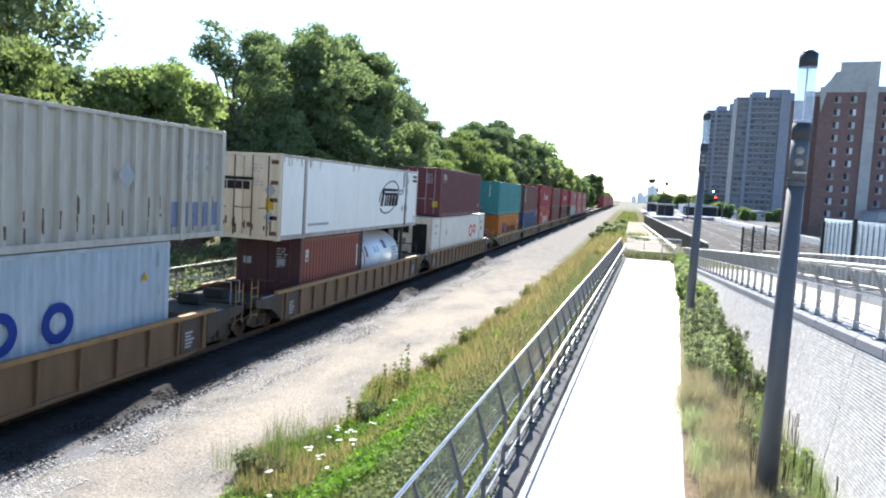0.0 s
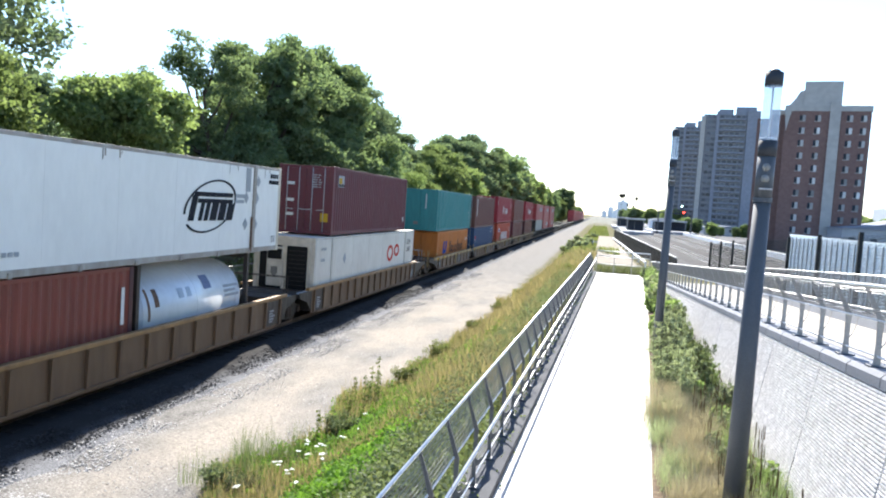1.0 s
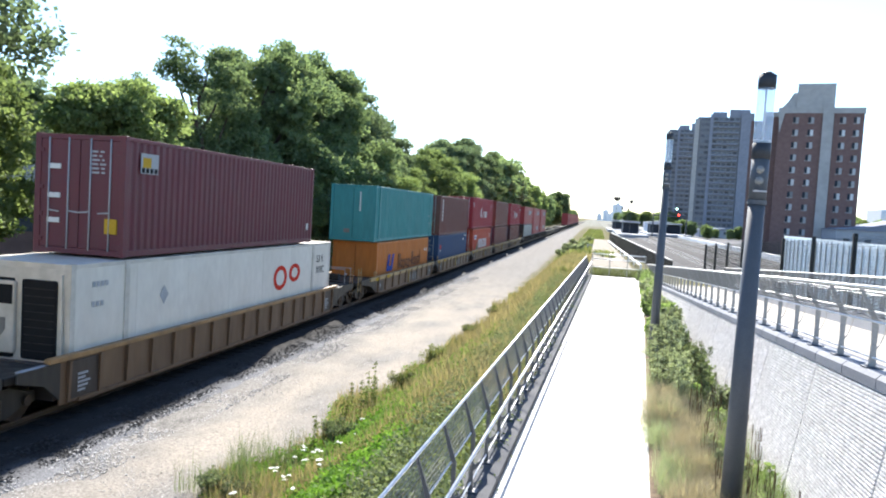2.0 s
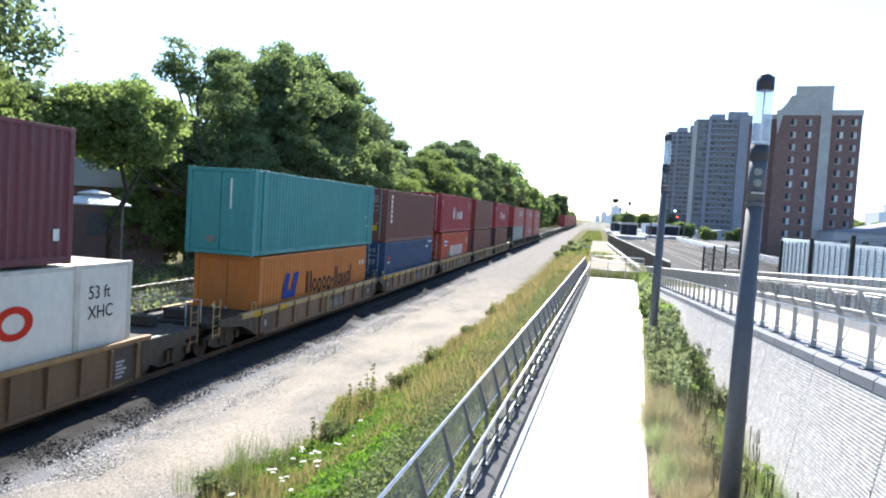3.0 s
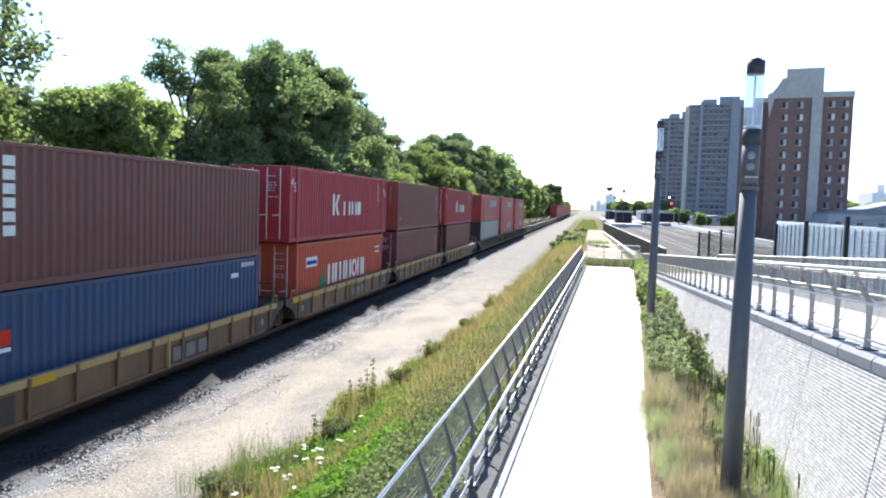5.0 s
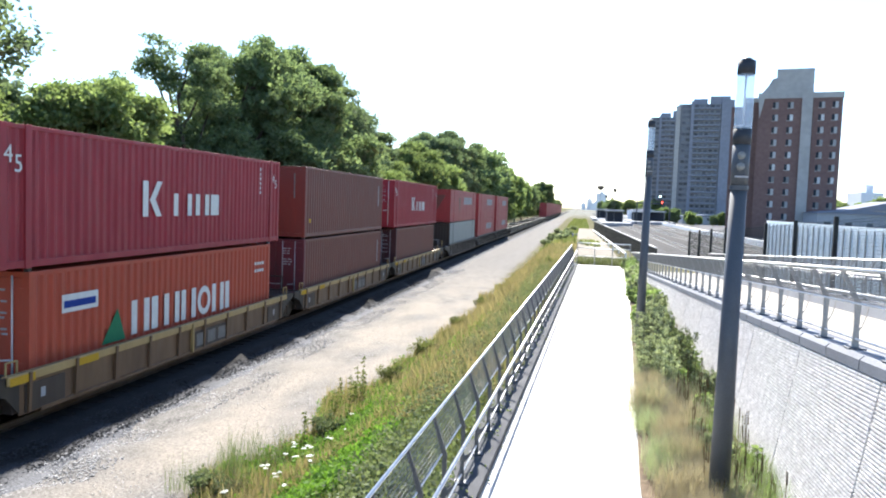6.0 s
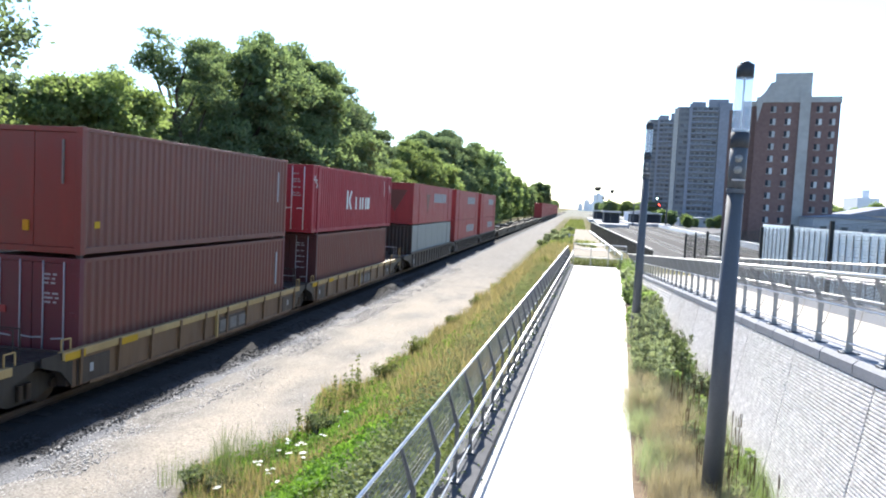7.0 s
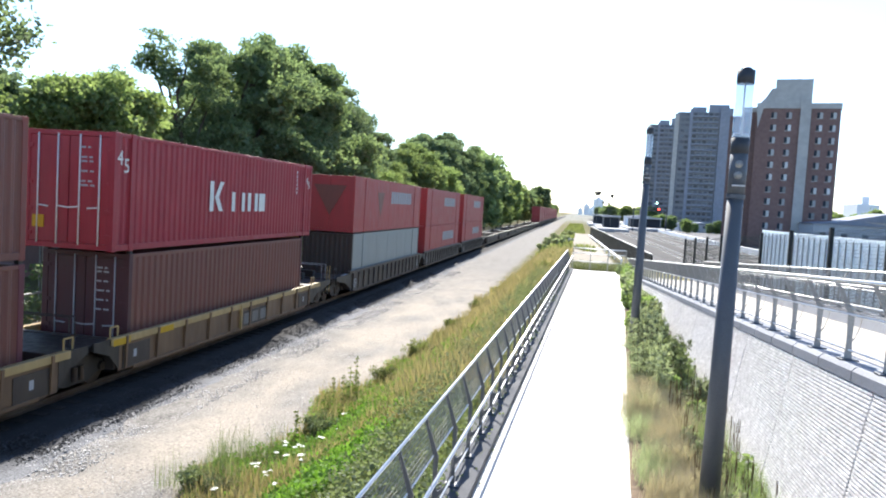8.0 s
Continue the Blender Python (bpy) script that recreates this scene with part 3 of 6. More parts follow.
def hoarding():
    root = thing("hoarding", "white ribbed sheet hoarding behind the dark fence", "hoarding")
    panel = Geo().prism([(0, 0), (0.03, 0.02), (0.03, 0.50), (0, 0.53), (-0.03, 0.53), (-0.03, 0)], "z", 1.7, 4.6).mesh("panel", M_sheet)
    strip = Geo().box(-0.05, -0.012, -0.02, 0.02, 1.7, 4.5).mesh("joint_strip", M_galv)
    for i in range(46):
        y = 6.0 + 0.55 * i
        part("panel", panel, None, root, at=pose(7.3, y, 0))
        part("joint_strip", strip, None, root, at=pose(7.3, y, 0))


hoarding()


# ---- the train: materials ----
def paint(name, c, **k):
    return surface(name, c, 0.55, 0.0, grain=(6.0, 0.12), stain=k.pop("stain", (2.0, 0.4, tuple(q * 0.62 + 0.012 for q in c))), stretch=(1, 1, 0.22), **k)


P_grey = paint("grey_box_paint", (0.41, 0.38, 0.33), stain=(1.1, 0.35, (0.22, 0.17, 0.13)))
P_pale_blue = paint("pale_blue_paint", (0.36, 0.42, 0.48))
P_white = surface("white_box_paint", (0.72, 0.70, 0.665), 0.5, grain=(5, 0.04), stain=(0.9, 0.18, (0.56, 0.52, 0.46)), stretch=(1, 1, 0.4))
P_white_rail = paint("dirty_rail_paint", (0.36, 0.335, 0.30), stain=(2.4, 0.6, (0.15, 0.09, 0.06)))
P_reefer_side = surface("reefer_side_paint", (0.60, 0.565, 0.50), 0.55, grain=(5, 0.06), stain=(1.1, 0.35, (0.42, 0.36, 0.29)), stretch=(1, 1, 0.5))
P_hinge = surface("rusty_hinge_steel", (0.085, 0.06, 0.048), 0.8, grain=(20, 0.4), stain=(5, 0.5, (0.17, 0.10, 0.065)))
P_cream = paint("rusty_cream_paint", (0.60, 0.53, 0.41), stain=(2.2, 0.5, (0.33, 0.22, 0.13)))
P_oxide = paint("oxide_red_paint", (0.20, 0.048, 0.032))
P_maroon = paint("maroon_paint", (0.11, 0.022, 0.03))
P_teal = paint("teal_paint", (0.030, 0.20, 0.20), stain=(0.8, 0.3, (0.03, 0.13, 0.14)))
P_orange = paint("orange_paint", (0.44, 0.135, 0.018), stain=(1.2, 0.45, (0.25, 0.08, 0.02)))
P_door_dark = paint("dark_maroon_door_paint", (0.06, 0.015, 0.018))
P_brown = paint("brown_box_paint", (0.125, 0.038, 0.031))
P_brown_dull = paint("dull_brown_paint", (0.152, 0.052, 0.038))
P_blue = paint("navy_paint", (0.018, 0.045, 0.115))
P_crimson = paint("crimson_paint", (0.26, 0.018, 0.028), stain=(0.9, 0.25, (0.2, 0.02, 0.025)))
P_vermilion = paint("vermilion_paint", (0.36, 0.054, 0.025), stain=(1.0, 0.3, (0.30, 0.05, 0.03)))
P_dull_red = paint("faded_red_paint", (0.30, 0.035, 0.035))
P_dull_grey = paint("dirty_grey_paint", (0.22, 0.23, 0.22))
P_tank = surface("tank_jacket", (0.66, 0.69, 0.72), 0.38, 0.25, grain=(5, 0.05), stain=(1.3, 0.3, (0.46, 0.47, 0.48)))
P_chord = paint("yellow_chord_paint", (0.35, 0.245, 0.10), stain=(1.8, 0.55, (0.24, 0.15, 0.06)))
P_chord_brown = paint("ochre_chord_paint", (0.30, 0.17, 0.065), stain=(1.8, 0.6, (0.11, 0.06, 0.03)))
P_car = paint("car_brown_paint", (0.13, 0.074, 0.038), stain=(1.4, 0.5, (0.06, 0.035, 0.022)))
P_car_dark = paint("grimy_car_paint", (0.036, 0.025, 0.02))
P_truck = paint("grimy_steel", (0.018, 0.015, 0.013))
P_wheel = surface("wheel_steel", (0.06, 0.045, 0.036), 0.5, 0.6)
P_mark = surface("white_marking", (0.62, 0.61, 0.585), 0.7, stain=(4, 0.3, None))
P_mark_dark = surface("dark_marking", (0.02, 0.02, 0.025), 0.7)
P_mark_blue = surface("blue_marking", (0.02, 0.045, 0.22), 0.7)
P_mark_red = surface("red_marking", (0.50, 0.035, 0.02), 0.7)
P_mark_yellow = surface("yellow_marking", (0.46, 0.28, 0.03), 0.7)
P_mark_grey = surface("grey_marking", (0.33, 0.34, 0.35), 0.7)
P_mark_green = surface("green_marking", (0.03, 0.16, 0.08), 0.7)
P_worn = surface("worn_marking", (0.2, 0.19, 0.175), 0.8, stain=(5, 0.5, None))
P_recess = surface("dark_recess", (0.015, 0.015, 0.016), 0.8)
P_patch = surface("blue_patch_paint", (0.17, 0.20, 0.30), 0.7)

MOVING = []      # (thing, x, y in the middle of the clip, z)
WHEELSETS = []   # (wheelset, y, z) in the bogie's space


def corrugated(length, z0, z1, pitch=0.28, depth=0.04):
    """A closed corrugated wall: outer face towards +x at x = 0, along y from 0 to length."""
    n = max(2, round(length / pitch))
    p = length / n
    out = []
    for i in range(n):
        for s, d in (((0.0, 0.0), (0.27, 0.0), (0.5, -depth), (0.77, -depth)) if pitch < 0.4 else ((0.0, 0.0), (0.2, 0.0), (0.3, -depth), (0.9, -depth))):
            out.append((d, (i + s) * p))
    out += [(0.0, length), (-depth - 0.02, length), (-depth - 0.02, 0.0)]
    return Geo().prism(out, "z", z0, z1)


def writing(chars, size, material, parent, m, name="lettering"):
    cu = bpy.data.curves.new(name, "FONT")
    cu.body, cu.size, cu.extrude = chars, size, 0.002
    ob = new("lettering_source", cu)
    me = bpy.data.meshes.new_from_object(ob.evaluated_get(bpy.context.evaluated_depsgraph_get()))
    bpy.data.objects.remove(ob)
    bpy.data.curves.remove(cu)
    me.materials.clear()
    me.materials.append(material)
    return part(name, me, None, parent, at=m)


def container(name, label, length, height, body, near="doors", posts=False, smooth=False, end_paint=None, group="containers", width=2.44, rods=P_mark_grey, side_pitch=0.28, rails=None, hinges=None):
    """A freight container: base at z 0, near end at y 0, centred on x 0."""
    root = thing(name, label, "container", group)
    L, H, w = length, height, width / 2
    end_paint, rails = end_paint or body, rails or body
    part("core", Geo().box(-w + 0.14, w - 0.14, 0.1, L - 0.08, 0.14, H - 0.06), body, root)
    part("roof", Geo().box(-w + 0.03, w - 0.03, 0.05, L - 0.05, H - 0.06, H - 0.015), body, root)
    if smooth:
        side = Geo().bevel_box(-0.04, -0.012, 0.15, L - 0.15, 0.17, H - 0.1, 0.005)
        seam = Geo().box(-0.013, -0.008, -0.006, 0.006, 0.2, H - 0.12).mesh("seam", body)
        for i in range(1, int(L / 2.4)):
            part("seam", seam, None, root, at=pose(w, i * 2.4, 0))
    else:
        side = corrugated(L - 0.3, 0.15, H - 0.09, side_pitch, 0.04 if side_pitch < 0.4 else 0.095)
        side.v = [(x - 0.012, yy + 0.15, z) for x, yy, z in side.v]
    side_me = side.mesh("side_wall", body)
    part("side_wall", side_me, None, root, at=pose(w, 0, 0))
    part("side_wall", side_me, None, root, at=pose(-w, L, 0, 0, 0, 180))
    post = Geo().bevel_box(-0.08, 0.08, -0.08, 0.08, 0.1, H - 0.1, 0.012).mesh("corner_post", end_paint)
    cast = Geo().bevel_box(-0.082, 0.082, -0.09, 0.09, 0, 0.118, 0.015).mesh("corner_casting", end_paint)
    for sx in (-1, 1):
        for y in (0.08, L - 0.08):
            part("corner_post", post, None, root, at=pose(sx * (w - 0.08), y, 0))
            part("corner_casting", cast, None, root, at=pose(sx * (w - 0.08), y + (0.01 if y < 1 else -0.01), 0))
            part("corner_casting", cast, None, root, at=pose(sx * (w - 0.08), y + (0.01 if y < 1 else -0.01), H - 0.118))
        part("top_rail", Geo().bevel_box(sx * (w - 0.035) - 0.03, sx * (w - 0.035) + 0.03, 0.15, L - 0.15, H - 0.10, H - 0.01, 0.01), rails, root)
        part("bottom_rail", Geo().bevel_box(sx * (w - 0.035) - 0.032, sx * (w - 0.035) + 0.032, 0.15, L - 0.15, 0.02, 0.17, 0.01), rails, root)
        if posts:
            for y in ((L - 12.19) / 2, (L + 12.19) / 2):
                part("stacking_post", Geo().bevel_box(sx * (w - 0.03) - 0.05, sx * (w - 0.03) + 0.05, y - 0.09, y + 0.09, 0.0, H, 0.012), rails, root)
    for y, nm in ((0.05, "end_header"), (L - 0.05, "end_header")):
        part(nm, Geo().bevel_box(-w + 0.14, w - 0.14, y - 0.045, y + 0.045, H - 0.13, H - 0.012, 0.01), end_paint, root)
        part("end_sill", Geo().bevel_box(-w + 0.14, w - 0.14, y - 0.045, y + 0.045, 0.02, 0.16, 0.01), end_paint, root)
    back = corrugated(2 * w - 0.3, 0.16, H - 0.13, 0.25, 0.03).mesh("end_wall", end_paint)
    part("end_wall", back, None, root, at=pose(w - 0.15, L - 0.05, 0, 0, 0, 90))
    if near == "doors":
        for sx in (-1, 1):
            d = part("door", Geo().bevel_box(min(0.012 * sx, sx * (w - 0.16)), max(0.012 * sx, sx * (w - 0.16)), 0.02, 0.07, 0.17, H - 0.14, 0.008), end_paint, root)
            for k, u in enumerate((0.28, 0.78)):
                x = sx * u * (w - 0.16)
                rod = part("lock_rod", Geo().tube((x, 0.0, 0.12), (x, 0.0, H - 0.09), 0.020, n=8), rods, d, "", True)
                part("handle", Geo().bar((x, -0.012, 1.05), (x - sx * 0.3, -0.012, 1.02), 0.02, 0.035), rods, d)
            for z in ((0.35, 0.95, 1.6, H - 0.4) if hinges is None else (0.22, 0.72, 1.3, 1.86, H - 0.3)):
                part("hinge", Geo().bevel_box(sx * (w - (0.24 if hinges is None else 0.32)), sx * (w - 0.06), -0.012, 0.03, z - 0.05, z + (0.05 if hinges is None else 0.08), 0.004) if sx > 0 else
                     Geo().bevel_box(-(w - 0.1), -(w - 0.24), -0.005, 0.03, z - 0.05, z + 0.05, 0.004), hinges or end_paint, d)
        # small stencilled lines on the doors
        rnd = random.Random(len(bpy.data.objects))
        z = H - 0.42
        for k in range(6):
            x = 0.3
            for wd in (rnd.uniform(0.12, 0.24), rnd.uniform(0.06, 0.16)):
                part("stencil_line", Geo().box(x, x + wd, 0.012, 0.019, z, z + 0.045), P_mark_grey, root)
                x += wd + 0.06
            z -= rnd.choice((0.1, 0.1, 0.24))
    elif near == "plain":
        for sx in (-1, 1):
            part("end_panel", Geo().bevel_box(min(0.01 * sx, sx * (w - 0.16)), max(0.01 * sx, sx * (w - 0.16)), 0.035, 0.09, 0.17, H - 0.14, 0.008), end_paint, root)
    elif near == "ribbed":
        front = corrugated(2 * w - 0.3, 0.16, H - 0.13, 0.25, 0.03).mesh("end_wall", end_paint)
        part("end_wall", front, None, root, at=pose(-w + 0.15, 0.05, 0, 0, 0, -90))
    return root


def twist_locks(root, length, drop):
    """Four connectors between a box and the one below it."""
    lock = Geo().bevel_box(-0.05, 0.05, -0.06, 0.06, -drop, 0.01, 0.01).mesh("twist_lock", P_truck)
    for sx in (-1, 1):
        for y in ((length - 12.19) / 2 + 0.09, (length + 12.19) / 2 - 0.09):
            part("twist_lock", lock, None, root, at=pose(sx * 1.14, y, 0))


def bars_on_side(root, width, blocks, material, x_off=0.006, slant=0.0, name="marking"):
    """Solid shapes on the +x side: each (y, z, length along y, height)."""
    out = []
    for y, z, a, b in blocks:
        g = Geo().add([(0, 0, 0), (0, a, 0), (0, a + slant * b, b), (0, slant * b, b), (0.006, 0, 0), (0.006, a, 0), (0.006, a + slant * b, b), (0.006, slant * b, b)],
                      [(3, 2, 1, 0), (4, 5, 6, 7), (0, 1, 5, 4), (1, 2, 6, 5), (2, 3, 7, 6), (3, 0, 4, 7)])
        out.append(part(name, g, material, root, at=pose(width / 2 + x_off - 0.012, y, z)))
    return out


def ring_on_side(root, width, y, z, ry, rz, t, material, a0=0.0, a1=360.0, n=36, name="marking"):
    """A flat ring, or part of one, on the +x side."""
    g = Geo()
    for i in range(n + 1):
        a = radians(a0 + (a1 - a0) * i / n)
        for q in (1.0, 1.0 - t):
            for x in (0, 0.006):
                g.v.append((x, math.cos(a) * ry * q, math.sin(a) * rz * q))
    for i in range(n):
        b = i * 4
        g.f += [(b, b + 4, b + 6, b + 2), (b + 1, b + 3, b + 7, b + 5), (b, b + 1, b + 5, b + 4), (b + 2, b + 6, b + 7, b + 3)]
    return part(name, g, material, root, at=pose(width / 2 - 0.006, y, z))


def mark_row(c, width, y, z, h, shapes, material, off=0.008):
    """A row of plain shapes: each ("ring", wide), ("bars", wide) for an upright pair, ("bar", wide) or ("gap", wide), with an optional drop and height as parts of h."""
    for shape, wide, *more in shapes:
        drop, tall = more or (0.0, 1.0)
        zz, hh = z - drop * h, tall * h
        if shape == "ring":
            ring_on_side(c, width, y + wide / 2, zz + hh / 2, wide / 2, hh / 2, 0.42, material, n=24).location.x += off - 0.006
        elif shape == "bars":
            bars_on_side(c, width, [(y, zz, wide * 0.3, hh), (y + wide * 0.7, zz, wide * 0.3, hh)], material, off)
        elif shape == "bar":
            bars_on_side(c, width, [(y, zz, wide, hh)], material, off)
        y += wide + 0.11
    return y


def end_block(root, x, z, w, h, material, name="marking"):
    return part(name, Geo().box(x, x + w, -0.012, 0.034, z, z + h), material, root)


def ride(root, y, z):
    """Puts a thing on the train, near end at y in the middle of the clip."""
    root.matrix_basis = pose(TRACK, y, z)
    MOVING.append((root, TRACK, y, z))
    return root


WHEEL_R = 0.42
wheel_geo = Geo()
for s in (-1, 1):
    wheel_geo.tube((s * 0.70, 0, 0), (s * 0.83, 0, 0), WHEEL_R, n=28).tube((s * 0.67, 0, 0), (s * 0.70, 0, 0), WHEEL_R + 0.025, n=28)
    for k in range(5):
        a = k * 1.2566
        wheel_geo.tube((s * 0.83, math.cos(a) * 0.24, math.sin(a) * 0.24), (s * 0.835, math.cos(a) * 0.24, math.sin(a) * 0.24), 0.05, n=8)
wheel_geo.tube((-1.0, 0, 0), (1.0, 0, 0), 0.085, n=14)
WHEEL_ME = wheel_geo.mesh("wheelset", P_wheel)
FRAME_OUT = [(-1.15, 0.38), (-1.15, 0.60), (-0.85, 0.66), (-0.45, 0.80), (0.45, 0.80), (0.85, 0.66), (1.15, 0.60), (1.15, 0.38), (0.75, 0.34), (0.42, 0.20), (-0.42, 0.20), (-0.75, 0.34)]
FRAME_ME = Geo().prism(FRAME_OUT, "x", -0.06, 0.06).mesh("side_frame", P_truck)
SPRING_ME = Geo().tube((0, 0, 0.28), (0, 0, 0.62), 0.075, n=10).mesh("spring", P_wheel)
BOLSTER_ME = Geo().bevel_box(-1.05, 1.05, -0.2, 0.2, 0.55, 0.82, 0.03).mesh("bolster", P_truck)
CAP_ME = Geo().tube((-0.05, 0, 0), (0.06, 0, 0), 0.11, n=16).mesh("bearing_cap", P_wheel)


def bogie(car, y):
    b = part("bogie", BOLSTER_ME, None, car, "grimy steel bogie", at=pose(0, y, 0))
    for s in (-1, 1):
        part("side_frame", FRAME_ME, None, b, at=pose(s * 1.0, 0, 0))
        for a in (-0.12, 0.12):
            part("spring", SPRING_ME, None, b, at=pose(s * 1.08, a, 0))
        for a in (-0.89, 0.89):
            part("bearing_cap", CAP_ME, None, b, at=pose(s * 1.07, a, 0.46))
    for a in (-0.89, 0.89):
        ws = part("wheelset", WHEEL_ME, None, b, at=pose(0, a, WHEEL_R))
        WHEELSETS.append((ws, a, WHEEL_R))
    return b


def well_car(label, length, chord, side, ribs, near, far, y, deep=0.9, empty=False):
    """A well car: two side girders with ribs, a floor, end platforms and bogies. near, far: metres of platform; a bogie stands under a long one."""
    car = thing("well_car", label, "rail car", "well cars")
    L, w, top = length, 1.40, 1.22
    for s in (-1, 1):
        girder = part("side_girder", Geo().bevel_box(s * w - 0.03 if s > 0 else -w - 0.0, s * w if s > 0 else -w + 0.03, 0, L, top - deep, top - 0.05, 0.008), side, car)
        part("top_chord", Geo().bevel_box(s * (w - 0.03) - 0.08, s * (w - 0.03) + 0.08, (-1.15 if near > 1.4 and deep < 0.95 else -0.35), L + (1.15 if far > 1.4 and deep < 0.95 else 0.35), (top - 0.05 if deep > 0.95 else top - 0.24), top + 0.06 if deep > 0.95 else top - 0.06, 0.02), chord, car, "worn painted top chord")
        part("bottom_chord", Geo().bevel_box(s * (w - 0.02) - 0.05, s * (w - 0.02) + 0.05, 0.6, L - 0.6, top - deep - 0.04, top - deep + 0.05, 0.012), side, car)
        rib = Geo().prism([(0, top - 0.07), (0.085, top - 0.07), (0.05, top - deep + 0.02), (0, top - deep + 0.02)], "y", -0.04, 0.04)
        if s < 0:
            rib.v = [(-a, b, c) for a, b, c in rib.v]
        rib_me = rib.mesh("rib", side)
        for i in range(ribs + 1):
            part("rib", rib_me, None, girder, at=pose(s * w, 0.25 + (L - 0.5) * i / ribs, 0))
    if deep < 0.95 and not empty:
        for yy in (0.15, L - 1.35):
            part("end_panel", Geo().bevel_box(w - 0.01, w + 0.02, yy, yy + 1.2, top - deep + 0.03, top - 0.32, 0.008), P_car_dark, car, "dark painted end panel")
            part("stencil_plate", Geo().box(w + 0.02, w + 0.026, yy + 0.45, yy + 0.58, 0.55, 0.75), P_mark_grey, car)
        part("double_rib", Geo().bevel_box(w, w + 0.09, L * 0.5 - 0.03, L * 0.5 + 0.05, top - deep, top - 0.1, 0.01), chord, car)
        part("name_patch", Geo().box(w + 0.002, w + 0.02, L * 0.5 + 0.2, L * 0.5 + 2.2, 0.33, 0.86), P_car_dark, car)
        for k in range(3):
            part("name_bar", Geo().box(w + 0.02, w + 0.026, L * 0.5 + 0.3 + 0.66 * k, L * 0.5 + 0.78 + 0.66 * k, 0.42, 0.78), P_worn, car)
        for yy in (-0.3, L + 0.22):
            loop = Geo().bar((w - 0.05, yy, 1.1), (w - 0.05, yy, 1.42), 0.03, 0.03).bar((w - 0.05, yy, 1.42), (w - 0.05, yy + 0.3, 1.42), 0.03, 0.03).bar((w - 0.05, yy + 0.3, 1.42), (w - 0.05, yy + 0.3, 1.1), 0.03, 0.03)
            part("grab_loop", loop, chord, car)
        for yy in (-0.3, L * 0.13):
            part("reflector_strip", Geo().box(w + 0.05, w + 0.055, yy, yy + 0.7, 0.96, 1.12), P_mark_yellow, car)
    if deep > 0.95 and not empty:
        for yy in (0.35, L - 1.25):
            part("end_panel", Geo().bevel_box(w - 0.01, w + 0.02, yy, yy + 0.9, top - deep + 0.06, top - 0.1, 0.008), P_car_dark, car, "dark painted end panel")
            for k in range(5):
                part("stencil_line", Geo().box(w + 0.02, w + 0.025, yy + 0.2, yy + 0.45 + 0.08 * (k % 3), 0.42 + 0.09 * k, 0.47 + 0.09 * k), P_mark_grey, car)
        for yy in (-1.0, L + 0.25):
            part("walkway_edge", Geo().bevel_box(w - 0.22, w - 0.02, yy, yy + 0.75, 1.08, 1.14, 0.01), P_mark_grey, car, "bare worn steel walkway edge")
    part("floor", Geo().box(-w + 0.04, w - 0.04, 0.2, L - 0.2, 0.30, 0.36), P_car_dark, car)
    for end, ln, s in (("near", near, -1), ("far", far, 1)):
        y0 = 0 if s < 0 else L
        part("bulkhead", Geo().bevel_box(-w + 0.05, w - 0.05, min(y0, y0 + s * 0.12), max(y0, y0 + s * 0.12), 0.35, 1.12, 0.02), P_car_dark, car)
        ya, yb = sorted((y0 + s * 0.10, y0 + s * ln))
        part("platform", Geo().bevel_box(-w + 0.15, w - 0.15, ya, yb, 0.92, 1.08, 0.02), P_truck, car)
        for sx in (-1, 1):
            wedge = Geo().prism([(y0, 0.35), (y0, 1.15), (y0 + s * ln * 0.9, 1.15), (y0 + s * ln * 0.9, 0.95), (y0 + s * ln * 0.35, 0.75)], "x", sx * w - 0.03, sx * w + 0.01)
            part("end_girder", wedge, P_truck, car)
            post = Geo()
            yy = y0 + s * (ln - 0.12)
            post.tube((sx * (w - 0.1), yy, 0.6), (sx * (w - 0.1), yy, 1.75), 0.018, n=6).tube((sx * (w - 0.1), yy - s * 0.4, 0.6), (sx * (w - 0.1), yy - s * 0.4, 1.75), 0.018, n=6)
            for q in range(4):
                post.tube((sx * (w - 0.1), yy, 0.7 + 0.28 * q), (sx * (w - 0.1), yy - s * 0.4, 0.7 + 0.28 * q), 0.014, n=6)
            if ln > 1.4:
                part("ladder", post, chord, car)
        part("crossover_rail", Geo().tube((-w + 0.2, y0 + s * (ln - 0.1), 1.08), (-w + 0.2, y0 + s * (ln - 0.1), 1.75), 0.016, n=6)
             .tube((-w + 0.2, y0 + s * (ln - 0.1), 1.75), (w - 0.5, y0 + s * (ln - 0.1), 1.75), 0.016, n=6)
             .tube((w - 0.5, y0 + s * (ln - 0.1), 1.75), (w - 0.5, y0 + s * (ln - 0.1), 1.08), 0.016, n=6), P_mark_grey if ln > 1.4 else P_car_dark, car)
        if ln > 1.4:
            part("coupler", Geo().bevel_box(-0.13, 0.13, min(y0 + s * ln, y0 + s * (ln + 0.3)), max(y0 + s * ln, y0 + s * (ln + 0.3)), 0.72, 0.98, 0.03), P_truck, car)
            part("brake_box", Geo().bevel_box(-0.5, 0.2, min(y0 + s * (ln - 0.7), y0 + s * (ln - 0.35)), max(y0 + s * (ln - 0.7), y0 + s * (ln - 0.35)), 1.08, 1.38, 0.03), P_truck, car)
            bogie(car, y0 + s * (ln - 1.2))
        elif s > 0:
            bogie(car, y0 + ln)
    return ride(car, y, 0.0)


# ---- the train: its cars and boxes, from the rear forwards ----
HC, STD = 2.896, 2.591

